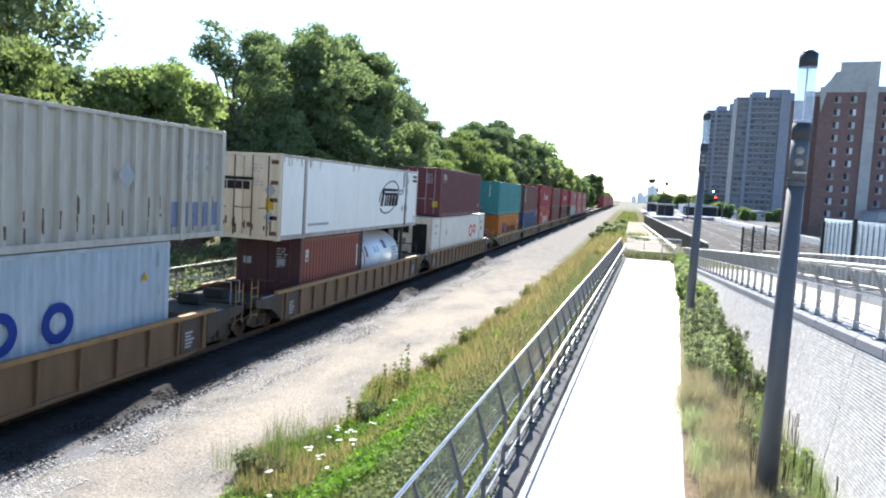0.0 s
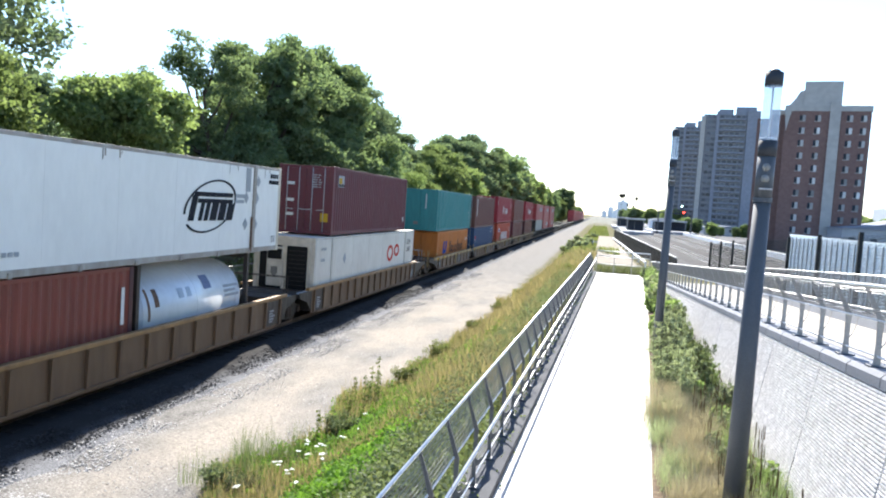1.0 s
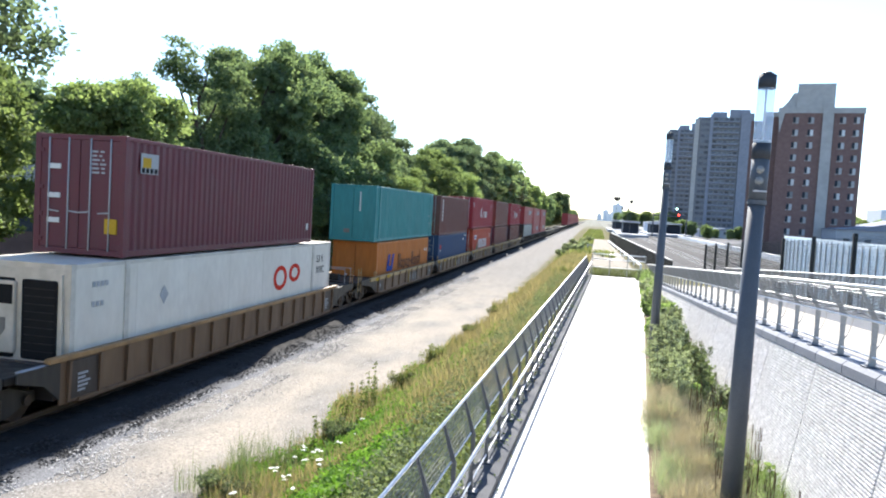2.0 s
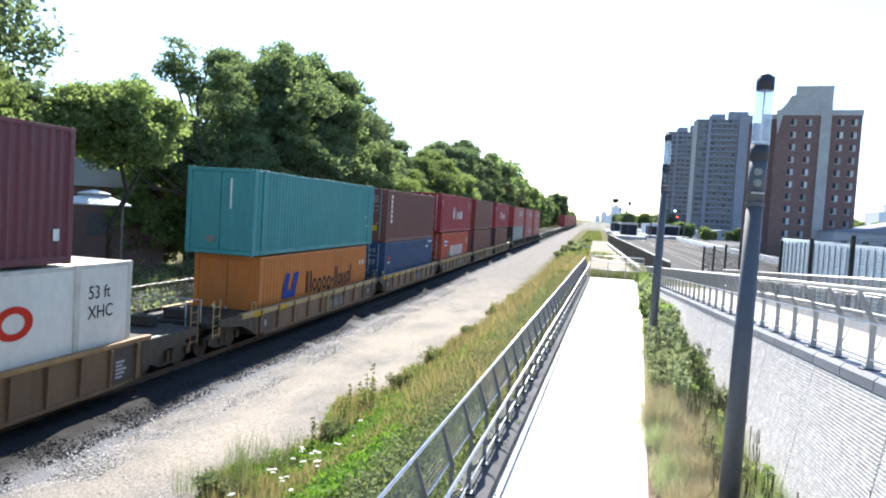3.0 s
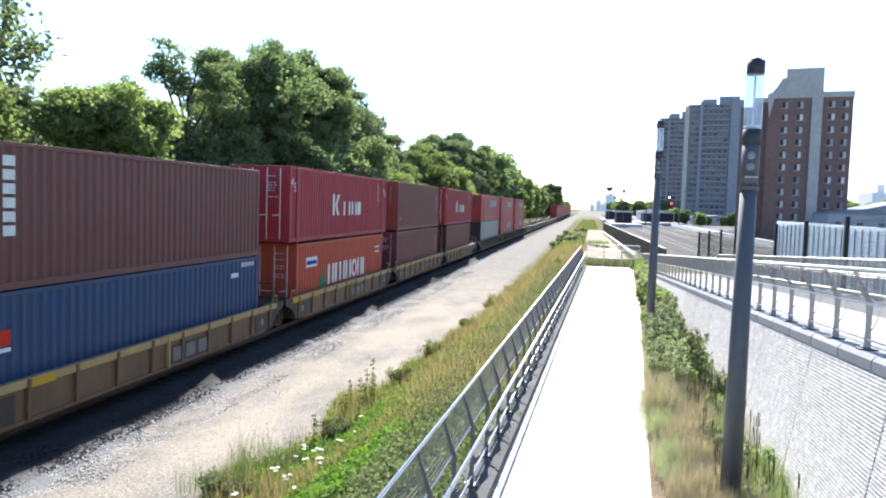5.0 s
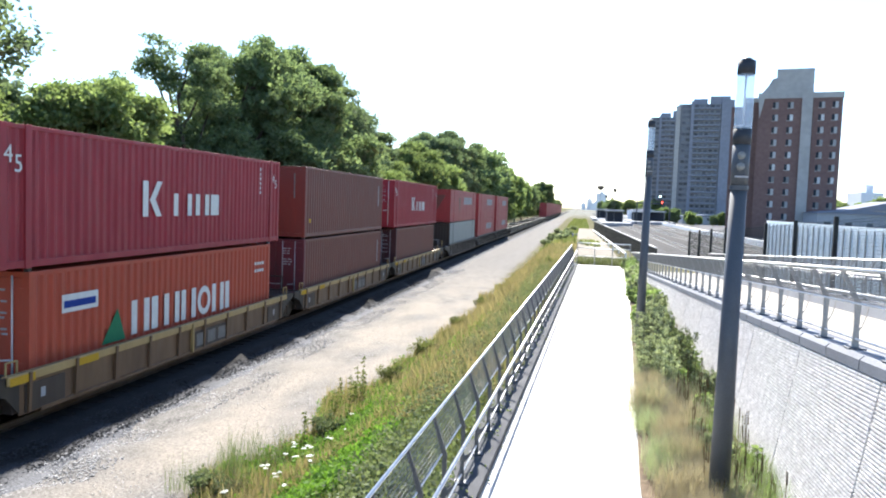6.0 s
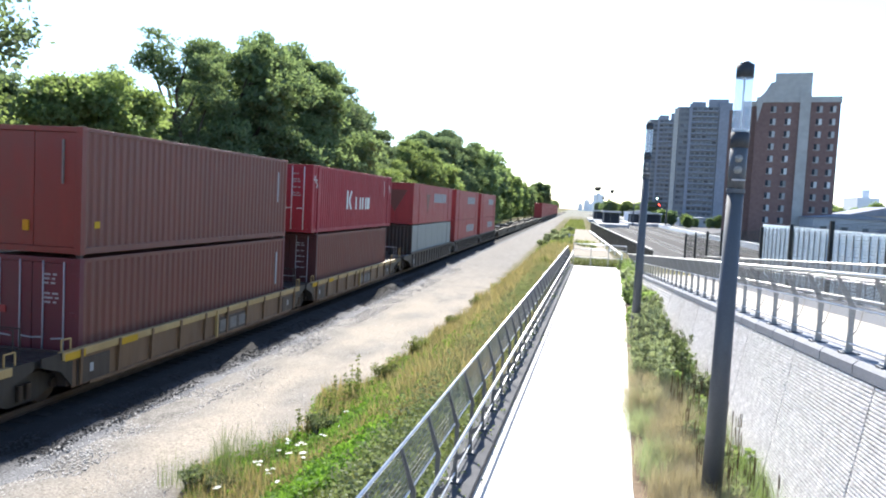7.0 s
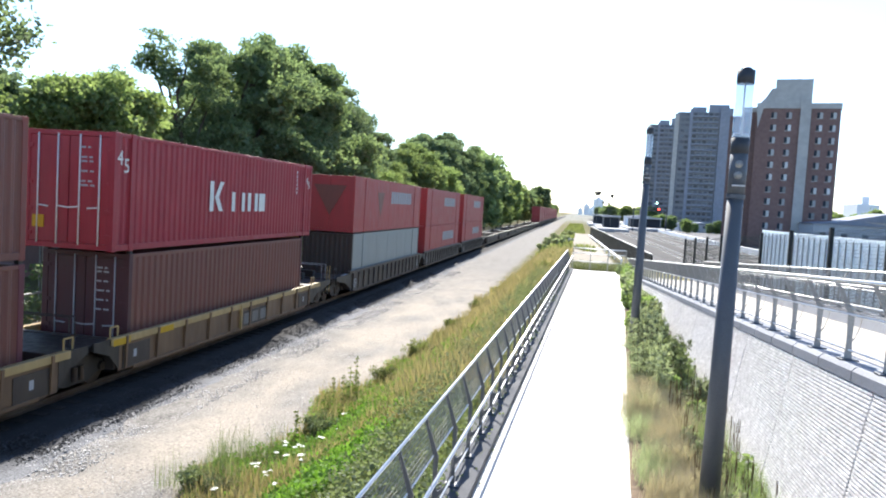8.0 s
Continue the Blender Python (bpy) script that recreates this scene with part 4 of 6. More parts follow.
well_car("brown well car with ochre top chord", 16.7, P_chord_brown, P_car, 14, 2.9, 2.2, -54.3, 0.98)
well_car("brown well car with ochre top chord", 16.3, P_chord_brown, P_car, 14, 2.0, 1.35, -33.1, 0.98)
well_car("brown well car with ochre top chord", 16.9, P_chord_brown, P_car, 16, 1.35, 3.0, -14.0, 0.98)
for i in range(5):
    well_car("brown well car with yellow top chord", 13.5, P_chord, P_car, 9, 2.9 if i == 0 else 1.1, 2.9 if i == 4 else 1.1, 9.45 + 15.7 * i, 0.92)
for i in range(3):
    well_car("grimy dark brown well car", 16.6, P_car_dark, P_car_dark, 16, 2.6 if i == 0 else 1.0, 2.6 if i == 2 else 1.0, 91.6 + 18.65 * i, 0.98)
for i in range(9):
    well_car("empty dark well car", 13.5, P_car_dark, P_car_dark, 5, 1.1, 1.1, 150.5 + 15.7 * i, 0.92, True)
for i in range(12):
    well_car("grimy dark brown well car", 16.6, P_car_dark, P_car_dark, 5, 0.9, 0.9, 293.2 + 18.65 * i, 0.98)


def grey_box():
    c = container("shipping_container", "dirty grey corrugated container with rust runs", 16.15, HC, P_grey, "ribbed", True, width=2.59, side_pitch=0.46)
    w = 2.59
    step = (16.15 - 0.3) / 34
    for i in range(29, 34):
        y = 0.15 + i * step
        bars_on_side(c, w, [(y + 0.005, 0.33, 0.2 * step - 0.01, 0.63)], P_patch, 0.002, name="paint_patch")
        bars_on_side(c, w, [(y + 0.3 * step + 0.005, 0.33, 0.6 * step - 0.01, 0.63)], P_patch, -0.092, name="paint_patch")
    for k in range(3):
        bars_on_side(c, w, [(0.15 + (30 + j) * step + 0.33 * step, 2.05 - 0.28 * k, 0.24, 0.16) for j in range(4 - k)], P_mark_grey, -0.092)
    d = part("placard", Geo().prism([(-0.28, 0), (0, -0.36), (0.28, 0), (0, 0.36)], "x", 0, 0.006), P_mark_grey, c, at=pose(w / 2 - 0.008, 11.97, 1.55))
    rnd = random.Random(3)
    for i in range(90):
        yy = 0.155 + (16.15 - 0.3) / 34 * rnd.randint(1, 33) + rnd.uniform(0, 0.03)
        hh = rnd.uniform(0.06, 0.34)
        bars_on_side(c, w, [(yy, rnd.uniform(0.17, 0.85), rnd.uniform(0.02, 0.055), hh)], M_rustmark, 0.0012 + 0.0001 * (i % 46), name="rust_run")
    ride(c, -52.9, 3.20)


M_rustmark = surface("rust_streak", (0.105, 0.06, 0.042), 0.9, grain=(20, 0.4), stain=(6, 0.5, (0.25, 0.18, 0.13)))
grey_box()


def pale_blue_box():
    c = container("shipping_container", "pale blue corrugated container with big navy shapes", 12.19, HC, P_pale_blue, "doors")
    # large rounded company shapes
    for y in (2.5, 4.0, 5.47, 6.95, 8.43):
        ring_on_side(c, 2.44, y, 1.43, 0.44, 0.42, 0.48, P_mark_blue)
    part("warning_mark", Geo().prism([(-0.12, 0), (0.12, 0), (0, 0.24)], "x", 0, 0.006), P_mark_yellow, c, at=pose(1.214, 11.2, 2.0))
    bars_on_side(c, 2.44, [(11.7, 2.3, 0.07, 0.35), (11.75, 1.6, 0.07, 0.2)], P_mark_grey, 0.008)
    ride(c, -51.3, 0.30)


pale_blue_box()


def white_trailer_box():
    L, H, w = 16.15, 2.82, 2.59
    c = container("shipping_container", "white smooth container with rusty cream doors and dark oval emblem", L, H, P_white, "doors", True, True, P_cream, width=w, rods=P_hinge, rails=P_white_rail, hinges=P_hinge)
    # emblem: a thin oval, two long bars and a row of slanted blocks
    y, z = 11.45, 1.48
    oval = ring_on_side(c, w, y, z, 1.5, 0.72, 0.07, P_mark_dark, 200, 535)
    oval.matrix_basis = pose(w / 2 - 0.006, y, z, 12, 0, 0)
    bars_on_side(c, w, [(y - 0.95, z + 0.26, 2.2, 0.13), (y - 0.75, z + 0.08, 2.0, 0.12)], P_mark_dark, 0.008, 0.2)
    bars_on_side(c, w, [(y + 1.42, z + 0.26, 0.62, 0.12), (y + 1.38, z + 0.10, 0.62, 0.11)], P_mark_grey, 0.008, 0.2)
    for dy, a in ((-1.25, 0.3), (-0.72, 0.2), (-0.42, 0.22), (-0.1, 0.38), (0.36, 0.4), (0.84, 0.42)):
        bars_on_side(c, w, [(y + dy, z - 0.42, a, 0.5 if dy > -1 else 0.72)], P_mark_dark, 0.009, 0.32)
    part("rust_strip", Geo().box(w / 2 - 0.01, w / 2 + 0.034, 13.98, 14.06, 0.05, 1.15), M_rustmark, c)
    part("grey_strip", Geo().box(w / 2 - 0.008, w / 2 + 0.002, 13.55, 13.86, 1.95, 2.7), P_mark_grey, c)
    bars_on_side(c, w, [(2.3 + 0.16 * k, 0.42, 0.12, 0.09) for k in range(12)], P_mark_grey, 0.008)
    for yy, zz in ((13.6, 1.76), (13.6, 0.93), (14.33, 1.76), (14.3, 0.92), (14.4, 2.3)):
        part("placard", Geo().prism([(-0.16, 0), (0, -0.19), (0.16, 0), (0, 0.19)], "x", 0, 0.006), P_mark_grey, c, at=pose(w / 2 - 0.006, yy, zz))
    writing("53", 0.3, P_mark_dark, c, pose(w / 2 + 0.0, 15.55, 0.3, 90, 0, 90), "length_number")
    bars_on_side(c, w, [(15.3 + 0.16 * k, 2.45, 0.11, 0.14) for k in range(4)] + [(15.2 + 0.13 * k, 2.25, 0.1, 0.13) for k in range(6)], P_mark_dark, 0.008)
    for k in range(7):
        part("bracket", Geo().bevel_box(w / 2 - 0.05, w / 2 + 0.03, 1.9 + 2.0 * k, 2.0 + 2.0 * k, 0.0, 0.12, 0.01), P_white_rail, c)
    # rear doors: emblem, placards
    for yy in (0.16, 1.90, 2.06, 14.08, 14.26):
        part("rust_edge", Geo().box(w / 2 - 0.012, w / 2 - 0.004, yy - 0.03, yy + 0.03, 0.17, H - 0.1), M_rustmark, c)
    rnd = random.Random(5)
    for k in range(26):
        yy, hh = rnd.uniform(0.2, 2.4) if k < 14 else rnd.uniform(2.4, 15.8), rnd.uniform(0.05, 0.3)
        bars_on_side(c, w, [(yy, H - 0.1 - hh, rnd.uniform(0.015, 0.05), hh)], P_white_rail, 0.0032 + 0.0001 * k, name="rust_run")
    end_block(c, -1.15, 1.92, 1.5, 0.10, P_mark_dark)
    for k in range(5):
        end_block(c, -1.12 + 0.28 * k, 1.62, 0.22, 0.26, P_mark_dark)
    for x, z in ((0.95, 1.62), (0.95, 0.75)):
        part("placard", Geo().prism([(-0.19, 0), (0, -0.22), (0.19, 0), (0, 0.22)], "y", -0.012, 0.02), P_mark_grey, c, at=pose(x, 0, z))
    end_block(c, 0.82, 1.0, 0.26, 0.36, P_mark_yellow)
    rnd = random.Random(8)
    for k in range(16):
        end_block(c, rnd.uniform(-1.1, 1.1), rnd.uniform(0.15, 0.5), rnd.uniform(0.03, 0.12), rnd.uniform(0.1, 0.3), M_rustmark, "rust_run")
    ride(c, -33.35, 2.88)


white_trailer_box()
red20 = container("shipping_container", "short oxide red container with white marks", 6.06, STD, P_oxide, "doors", width=2.44, end_paint=P_door_dark, rods=P_brown_dull)
bars_on_side(red20, 2.44, [(0.45, 1.75, 0.24, 0.42), (5.6, 1.2, 0.12, 0.9)], P_mark)
bars_on_side(red20, 2.44, [(0.5, 1.8, 0.14, 0.1), (0.5, 1.98, 0.08, 0.12)], P_mark_green, 0.012)
end_block(red20, -0.95, 1.6, 0.3, 0.24, P_mark_grey)
end_block(red20, 0.35, 1.6, 0.3, 0.24, P_mark_grey)
ride(red20, -31.4, 0.27)


def tank():
    root = thing("tank_container", "white cylindrical tank container with steel bands in a frame", "tank container", "containers")
    L, r, zc = 6.06, 1.16, 1.22
    part("barrel", Geo().tube((0, 0.45, zc), (0, L - 0.45, zc), r, n=40), P_tank, root, "", True)
    part("dished_end", Geo().tube((0, 0.45, zc), (0, 0.2, zc), r * 0.99, r * 0.6, n=40), P_tank, root, "", True)
    part("dished_end", Geo().tube((0, L - 0.45, zc), (0, L - 0.2, zc), r * 0.99, r * 0.6, n=40), P_tank, root, "", True)
    for y in (0.75, 3.05, 5.3):
        part("band", Geo().tube((0, y - 0.015, zc), (0, y + 0.015, zc), r + 0.006, n=40), P_tank, root, "", True)
    for y in (0.08, L - 0.08):
        for sx in (-1, 1):
            part("corner_post", Geo().bevel_box(sx * 1.14 - 0.07, sx * 1.14 + 0.07, y - 0.07, y + 0.07, 0, 2.59, 0.01), P_car_dark, root)
        for z in (0.08, 2.5):
            part("cross_beam", Geo().bevel_box(-1.1, 1.1, y - 0.06, y + 0.06, z - 0.06, z + 0.06, 0.01), P_car_dark, root)
    for sx in (-1, 1):
        part("side_beam", Geo().bevel_box(sx * 1.14 - 0.05, sx * 1.14 + 0.05, 0.1, L - 0.1, 0.02, 0.14, 0.01), P_car_dark, root)
    # curved labels wrapped on the barrel
    for y, a0, a1, mat, ww in ((0.95, 10, 34, M_rustmark, 0.2), (2.1, 16, 30, P_pale_blue, 0.28), (2.55, 16, 30, P_pale_blue, 0.22), (3.5, 22, 44, P_patch, 0.42), (4.6, 5, 9, P_mark_grey, 0.9), (4.6, 12, 16, P_mark_grey, 0.7), (4.6, 19, 23, P_mark_grey, 0.9), (0.62, -6, 36, M_rustmark, 0.1)):
        g = Geo()
        for i in range(7):
            a = radians(a0 + (a1 - a0) * i / 6)
            for yy in (y, y + ww):
                for rr in (r + 0.002, r + 0.009):
                    g.v.append((math.cos(a) * rr, yy, zc + math.sin(a) * rr))
        for i in range(6):
            b = i * 4
            g.f += [(b + 1, b + 3, b + 7, b + 5), (b, b + 4, b + 6, b + 2), (b, b + 1, b + 5, b + 4), (b + 2, b + 6, b + 7, b + 3)]
        g.f += [(0, 2, 3, 1), (24, 25, 27, 26)]
        part("label_band", g, mat, root)
    ride(root, -25.2, 0.27)


tank()


def maroon_box():
    c = container("shipping_container", "maroon corrugated container with small pale emblem", 12.19, HC, P_maroon, "doors", rods=P_mark_grey)
    bars_on_side(c, 2.44, [(0.62, 2.05, 0.75, 0.5)], P_mark_grey, 0.008)
    bars_on_side(c, 2.44, [(0.7, 2.2, 0.35, 0.25)], P_mark_yellow, 0.012)
    bars_on_side(c, 2.44, [(0.66 + 0.18 * k, 2.07, 0.13, 0.12) for k in range(4)], P_recess, 0.012)
    bars_on_side(c, 2.44, [(11.6, 0.5, 0.18, 0.25)], P_mark, 0.008)
    end_block(c, 0.72, 0.55, 0.32, 0.36, P_mark_yellow)
    for z in (2.05, 1.35, 0.75):
        end_block(c, -0.85, z, 0.34, 0.12, P_mark)
    ride(c, -11.75, 3.22)


maroon_box()


def reefer():
    L, H, w = 16.15, 2.74, 2.59
    c = container("shipping_container", "white smooth refrigerated container with dark cooling unit in its end", L, H, P_reefer_side, "none", True, True, M_reefer, width=w, rails=M_reefer)
    part("unit_frame", Geo().bevel_box(-1.14, 1.14, 0.0, 0.09, 0.12, H - 0.12, 0.02), M_reefer, c)
    part("grille_opening", Geo().bevel_box(0.12, 0.98, -0.03, 0.03, 0.62, 2.36, 0.06), P_recess, c, "black rounded opening")
    part("grille_opening", Geo().bevel_box(-1.02, -0.08, -0.03, 0.03, 0.62, 2.36, 0.06), P_recess, c, "black rounded opening")
    for k in range(9):
        part("grille_bar", Geo().box(0.2, 0.92, -0.045, -0.03, 0.80 + 0.17 * k, 0.815 + 0.17 * k), P_truck, c)
    part("unit_panel", Geo().bevel_box(-0.70, -0.02, -0.10, 0.02, 0.72, 2.30, 0.04), M_reefer, c, "dirty cream cooling unit panel")
    part("unit_grille", Geo().bevel_box(-0.66, -0.06, -0.115, -0.09, 1.80, 2.22, 0.02), P_recess, c, "black grille")
    part("unit_emblem", Geo().prism([(-0.14, 0.25), (0.14, 0.25), (0.14, 0.0), (0.0, -0.2), (-0.14, 0.0)], "y", -0.108, -0.095), P_worn, c, at=pose(-0.36, 0, 1.25))
    for sx in (-1, 1):
        part("guard_bar", Geo().bar((sx * 1.16, -0.08, 0.15), (sx * 1.08, -0.02, 2.5), 0.05, 0.05), M_reefer, c)
    part("unit_rail", Geo().bevel_box(-1.1, 1.1, -0.10, 0.02, 0.30, 0.48, 0.02), M_reefer, c)
    # red double-letter emblem as two rounded strokes
    y, z = 11.05, 1.6
    ring_on_side(c, w, y, z, 0.58, 0.44, 0.36, P_mark_red)
    ring_on_side(c, w, y + 1.3, z + 0.1, 0.52, 0.34, 0.42, P_mark_red)
    part("placard", Geo().prism([(-0.2, 0), (0, -0.25), (0.2, 0), (0, 0.25)], "x", 0, 0.006), P_mark_grey, c, at=pose(w / 2 - 0.006, 3.6, 1.75))
    bars_on_side(c, w, [(0.7 + 0.15 * k, 2.2, 0.11, 0.12) for k in range(4)] + [(0.7 + 0.15 * k, 1.75, 0.11, 0.12) for k in range(3)], P_mark_grey, 0.008)
    writing("53 ft", 0.42, P_mark_dark, c, pose(w / 2 - 0.004, 14.55, 1.95, 90, 0, 90), "length_number")
    writing("XHC", 0.42, P_mark_dark, c, pose(w / 2 - 0.004, 14.55, 1.5, 90, 0, 90), "size_mark")
    ride(c, -13.6, 0.44)


reefer()


def teal_box():
    c = container("shipping_container", "teal corrugated container with plain end", 13.72, HC, P_teal, "plain", True)
    end_block(c, 0.35, 1.55, 0.05, 1.0, P_mark, "pale_stripe")
    end_block(c, -0.45, 0.42, 0.3, 0.2, P_worn)
    bars_on_side(c, 2.44, [(12.4, 1.35, 0.3, 0.03), (12.6, 0.9, 0.4, 0.04)], P_mark, 0.008)
    ride(c, 9.25, 2.93)


teal_box()


def orange_box():
    c = container("shipping_container", "orange corrugated container with blue emblem and dark wordmark", 12.19, STD, P_orange, "plain")
    # blue slanted emblem
    bars_on_side(c, 2.44, [(1.9, 0.95, 0.42, 0.92)], P_mark_blue, 0.008, 0.35)
    bars_on_side(c, 2.44, [(1.9, 0.95, 1.05, 0.28)], P_mark_blue, 0.009, 0.35)
    bars_on_side(c, 2.44, [(2.72, 0.95, 0.42, 0.92)], P_mark_blue, 0.010, 0.35)
    # dark wordmark as a row of plain shapes
    mark_row(c, 2.44, 4.35, 0.95, 0.86, (("bars", 0.52), ("ring", 0.46, 0, 0.62), ("ring", 0.46, 0.1, 0.7), ("ring", 0.46, 0, 0.62), ("ring", 0.46, 0.1, 0.7),
                                         ("bar", 0.24, -0.28, 0.14), ("bar", 0.13), ("bar", 0.13), ("ring", 0.46, 0, 0.62), ("bars", 0.42, 0.1, 0.7), ("ring", 0.46, 0, 0.66), ("bar", 0.12)), P_mark_dark)
    end_block(c, -0.5, 0.7, 0.1, 0.16, P_mark)
    part("warning_mark", Geo().prism([(-0.12, 0), (0.12, 0), (0, 0.2)], "y", -0.012, 0.034), P_mark, c, at=pose(0.0, 0, 0.6))
    bars_on_side(c, 2.44, [(11.1, 1.7, 0.2, 0.18), (11.6, 1.7, 0.2, 0.18)], P_mark, 0.008)
    ride(c, 9.95, 0.30)


orange_box()


def brown_lettered_box():
    c = container("shipping_container", "brown corrugated container with white vertical lettering bars", 12.19, HC, P_brown, "doors")
    bars_on_side(c, 2.44, [(0.75, 2.42 - 0.27 * k, 0.32, 0.2) for k in range(6)], P_mark, 0.008)
    end_block(c, 0.35, 0.62, 0.3, 0.3, P_mark_yellow)
    ride(c, 25.69, 2.91)


brown_lettered_box()
blue_box = container("shipping_container", "navy blue corrugated container", 12.19, STD, P_blue, "doors", rods=P_mark_grey)
bars_on_side(blue_box, 2.44, [(0.6, 1.55, 0.34, 0.3)], P_mark_red, 0.008)
bars_on_side(blue_box, 2.44, [(10.2, 2.0, 0.5, 0.14), (0.6, 1.42, 0.34, 0.08)] + [(10.9 + 0.16 * k, 2.3, 0.1, 0.14) for k in range(6)], P_mark, 0.008)
end_block(blue_box, -0.9, 1.2, 0.4, 0.3, P_mark_red)
ride(blue_box, 25.69, 0.31)


def line_wordmark(c, y, z, s):
    """A tall white bar with two slanted ones, then four lower shapes."""
    bars_on_side(c, 2.44, [(y, z, 0.24 * s, 0.92 * s)], P_mark, 0.008)
    bars_on_side(c, 2.44, [(y + 0.34 * s, z + 0.46 * s, 0.24 * s, 0.46 * s)], P_mark, 0.008, 0.7)
    bars_on_side(c, 2.44, [(y + 0.62 * s, z, 0.26 * s, 0.46 * s)], P_mark, 0.009, -0.7)
    mark_row(c, 2.44, y + 1.5 * s, z, 0.62 * s, (("bar", 0.22 * s), ("gap", 0.3 * s), ("bar", 0.22 * s), ("gap", 0.02), ("bars", 0.8 * s), ("bar", 0.5 * s)), P_mark)


def crimson_box(y, z):
    c = container("shipping_container", "crimson corrugated container with white wordmark shapes", 13.72, HC, P_crimson, "doors", True, rods=P_mark)
    line_wordmark(c, 4.85, 1.0, 1.0)
    for yy, k in ((0.1, 1.0), (13.05, 0.8)):
        writing("4", 0.5 * k, P_mark, c, pose(1.224, yy, 2.12, 90, 0, 90), "length_number")
        writing("5", 0.5 * k, P_mark, c, pose(1.224, yy + 0.27 * k, 1.94, 90, 0, 90), "length_number")
    bars_on_side(c, 2.44, [(12.0, 2.5 - 0.16 * k, 0.08, 0.1) for k in range(6)], P_mark, 0.008)
    end_block(c, -0.95, 0.5, 0.3, 0.3, P_mark_yellow)
    twist_locks(c, 13.72, 0.085)
    return ride(c, y, z)


crimson_box(40.55, 3.21)


def vermilion_box():
    c = container("shipping_container", "vermilion corrugated container with heavy white wordmark bars", 12.19, HC, P_vermilion, "doors", rods=P_mark)
    # heavy white shapes
    mark_row(c, 2.44, 3.6, 1.0, 0.86, (("bars", 0.8), ("bar", 0.3), ("gap", 0.1), ("bars", 0.78), ("bars", 0.82), ("ring", 0.78), ("bars", 0.76), ("bar", 0.26)), P_mark)
    part("emblem", Geo().prism([(-0.5, 0), (0.45, 0), (0.12, 0.8)], "x", 0, 0.006), P_mark_green, c, at=pose(1.214, 2.9, 0.95))
    bars_on_side(c, 2.44, [(1.0, 1.9, 1.25, 0.4)], P_mark, 0.008)
    bars_on_side(c, 2.44, [(1.06, 2.0, 1.1, 0.16)], P_mark_blue, 0.012)
    bars_on_side(c, 2.44, [(10.9 + 0.2 * k, 2.2 - 0.25 * j, 0.14, 0.1) for k in range(4) for j in range(2)], P_mark, 0.008)
    ride(c, 41.35, 0.24)


vermilion_box()
brown_top = container("shipping_container", "reddish brown corrugated container with plain ribbed end", 12.19, HC, P_brown_dull, "plain", end_paint=paint("red_brown_end_paint", (0.17, 0.036, 0.026)))
end_block(brown_top, 0.72, 1.6, 0.04, 1.0, P_worn, "pale_stripe")
end_block(brown_top, -0.25, 0.5, 0.14, 0.24, P_mark_yellow)
bars_on_side(brown_top, 2.44, [(0.5, 0.6, 0.2, 0.16)], P_mark_yellow, 0.008)
bars_on_side(brown_top, 2.44, [(11.3, 1.3, 0.1, 1.1)], P_mark_grey, 0.008)
twist_locks(brown_top, 12.19, 0.08)
ride(brown_top, 57.0, 3.21)
brown_low = container("shipping_container", "dull brown corrugated container with door rods", 12.19, HC, P_brown_dull, "doors", end_paint=P_maroon, rods=P_mark_grey)
end_block(brown_low, -1.0, 1.55, 0.34, 0.16, P_dull_red)
bars_on_side(brown_low, 2.44, [(11.35, 1.2, 0.12, 1.2)], P_mark_grey, 0.008)
ride(brown_low, 57.0, 0.24)
crimson_box(72.1, 3.22)
dark_low = container("shipping_container", "dark brown corrugated container", 12.19, HC, P_brown_dull, "doors", end_paint=P_door_dark, rods=P_mark_grey)
ride(dark_low, 72.85, 0.24)


def red_domestic(y, z, triangle):
    c = container("shipping_container", "faded red container with white wordmark bars", 16.15, 2.85, P_dull_red, "plain", True, True, width=2.59)
    bars_on_side(c, 2.59, [(7.6 + 0.62 * k, 1.55, 0.48, 0.72) for k in range(9 if y < 200 else 0)], P_mark_grey, 0.008)
    if triangle:
        part("emblem", Geo().prism([(-0.85, 0.75), (0.85, 0.75), (0.0, -0.75)], "y", -0.012, 0.034), P_brown_dull, c, at=pose(0, 0, 1.6))
        part("emblem", Geo().prism([(-0.8, 0.7), (0.8, 0.7), (0.0, -0.7)], "x", 0, 0.008), P_brown_dull, c, at=pose(1.289, 5.2, 1.45))
    return ride(c, y, z)


red_domestic(91.9, 3.15, True)
grey_low = container("shipping_container", "dirty grey smooth container with dark end", 16.15, 2.74, P_dull_grey, "ribbed", True, True, P_car_dark, width=2.59)
ride(grey_low, 91.9, 0.37)
for y in (110.5, 129.2):
    red_domestic(y, 3.15, False)
    red_domestic(y, 0.30, False)
for i in range(12):
    red_domestic(293.5 + 18.65 * i, 3.15, False)
    red_domestic(293.5 + 18.65 * i, 0.30, False)


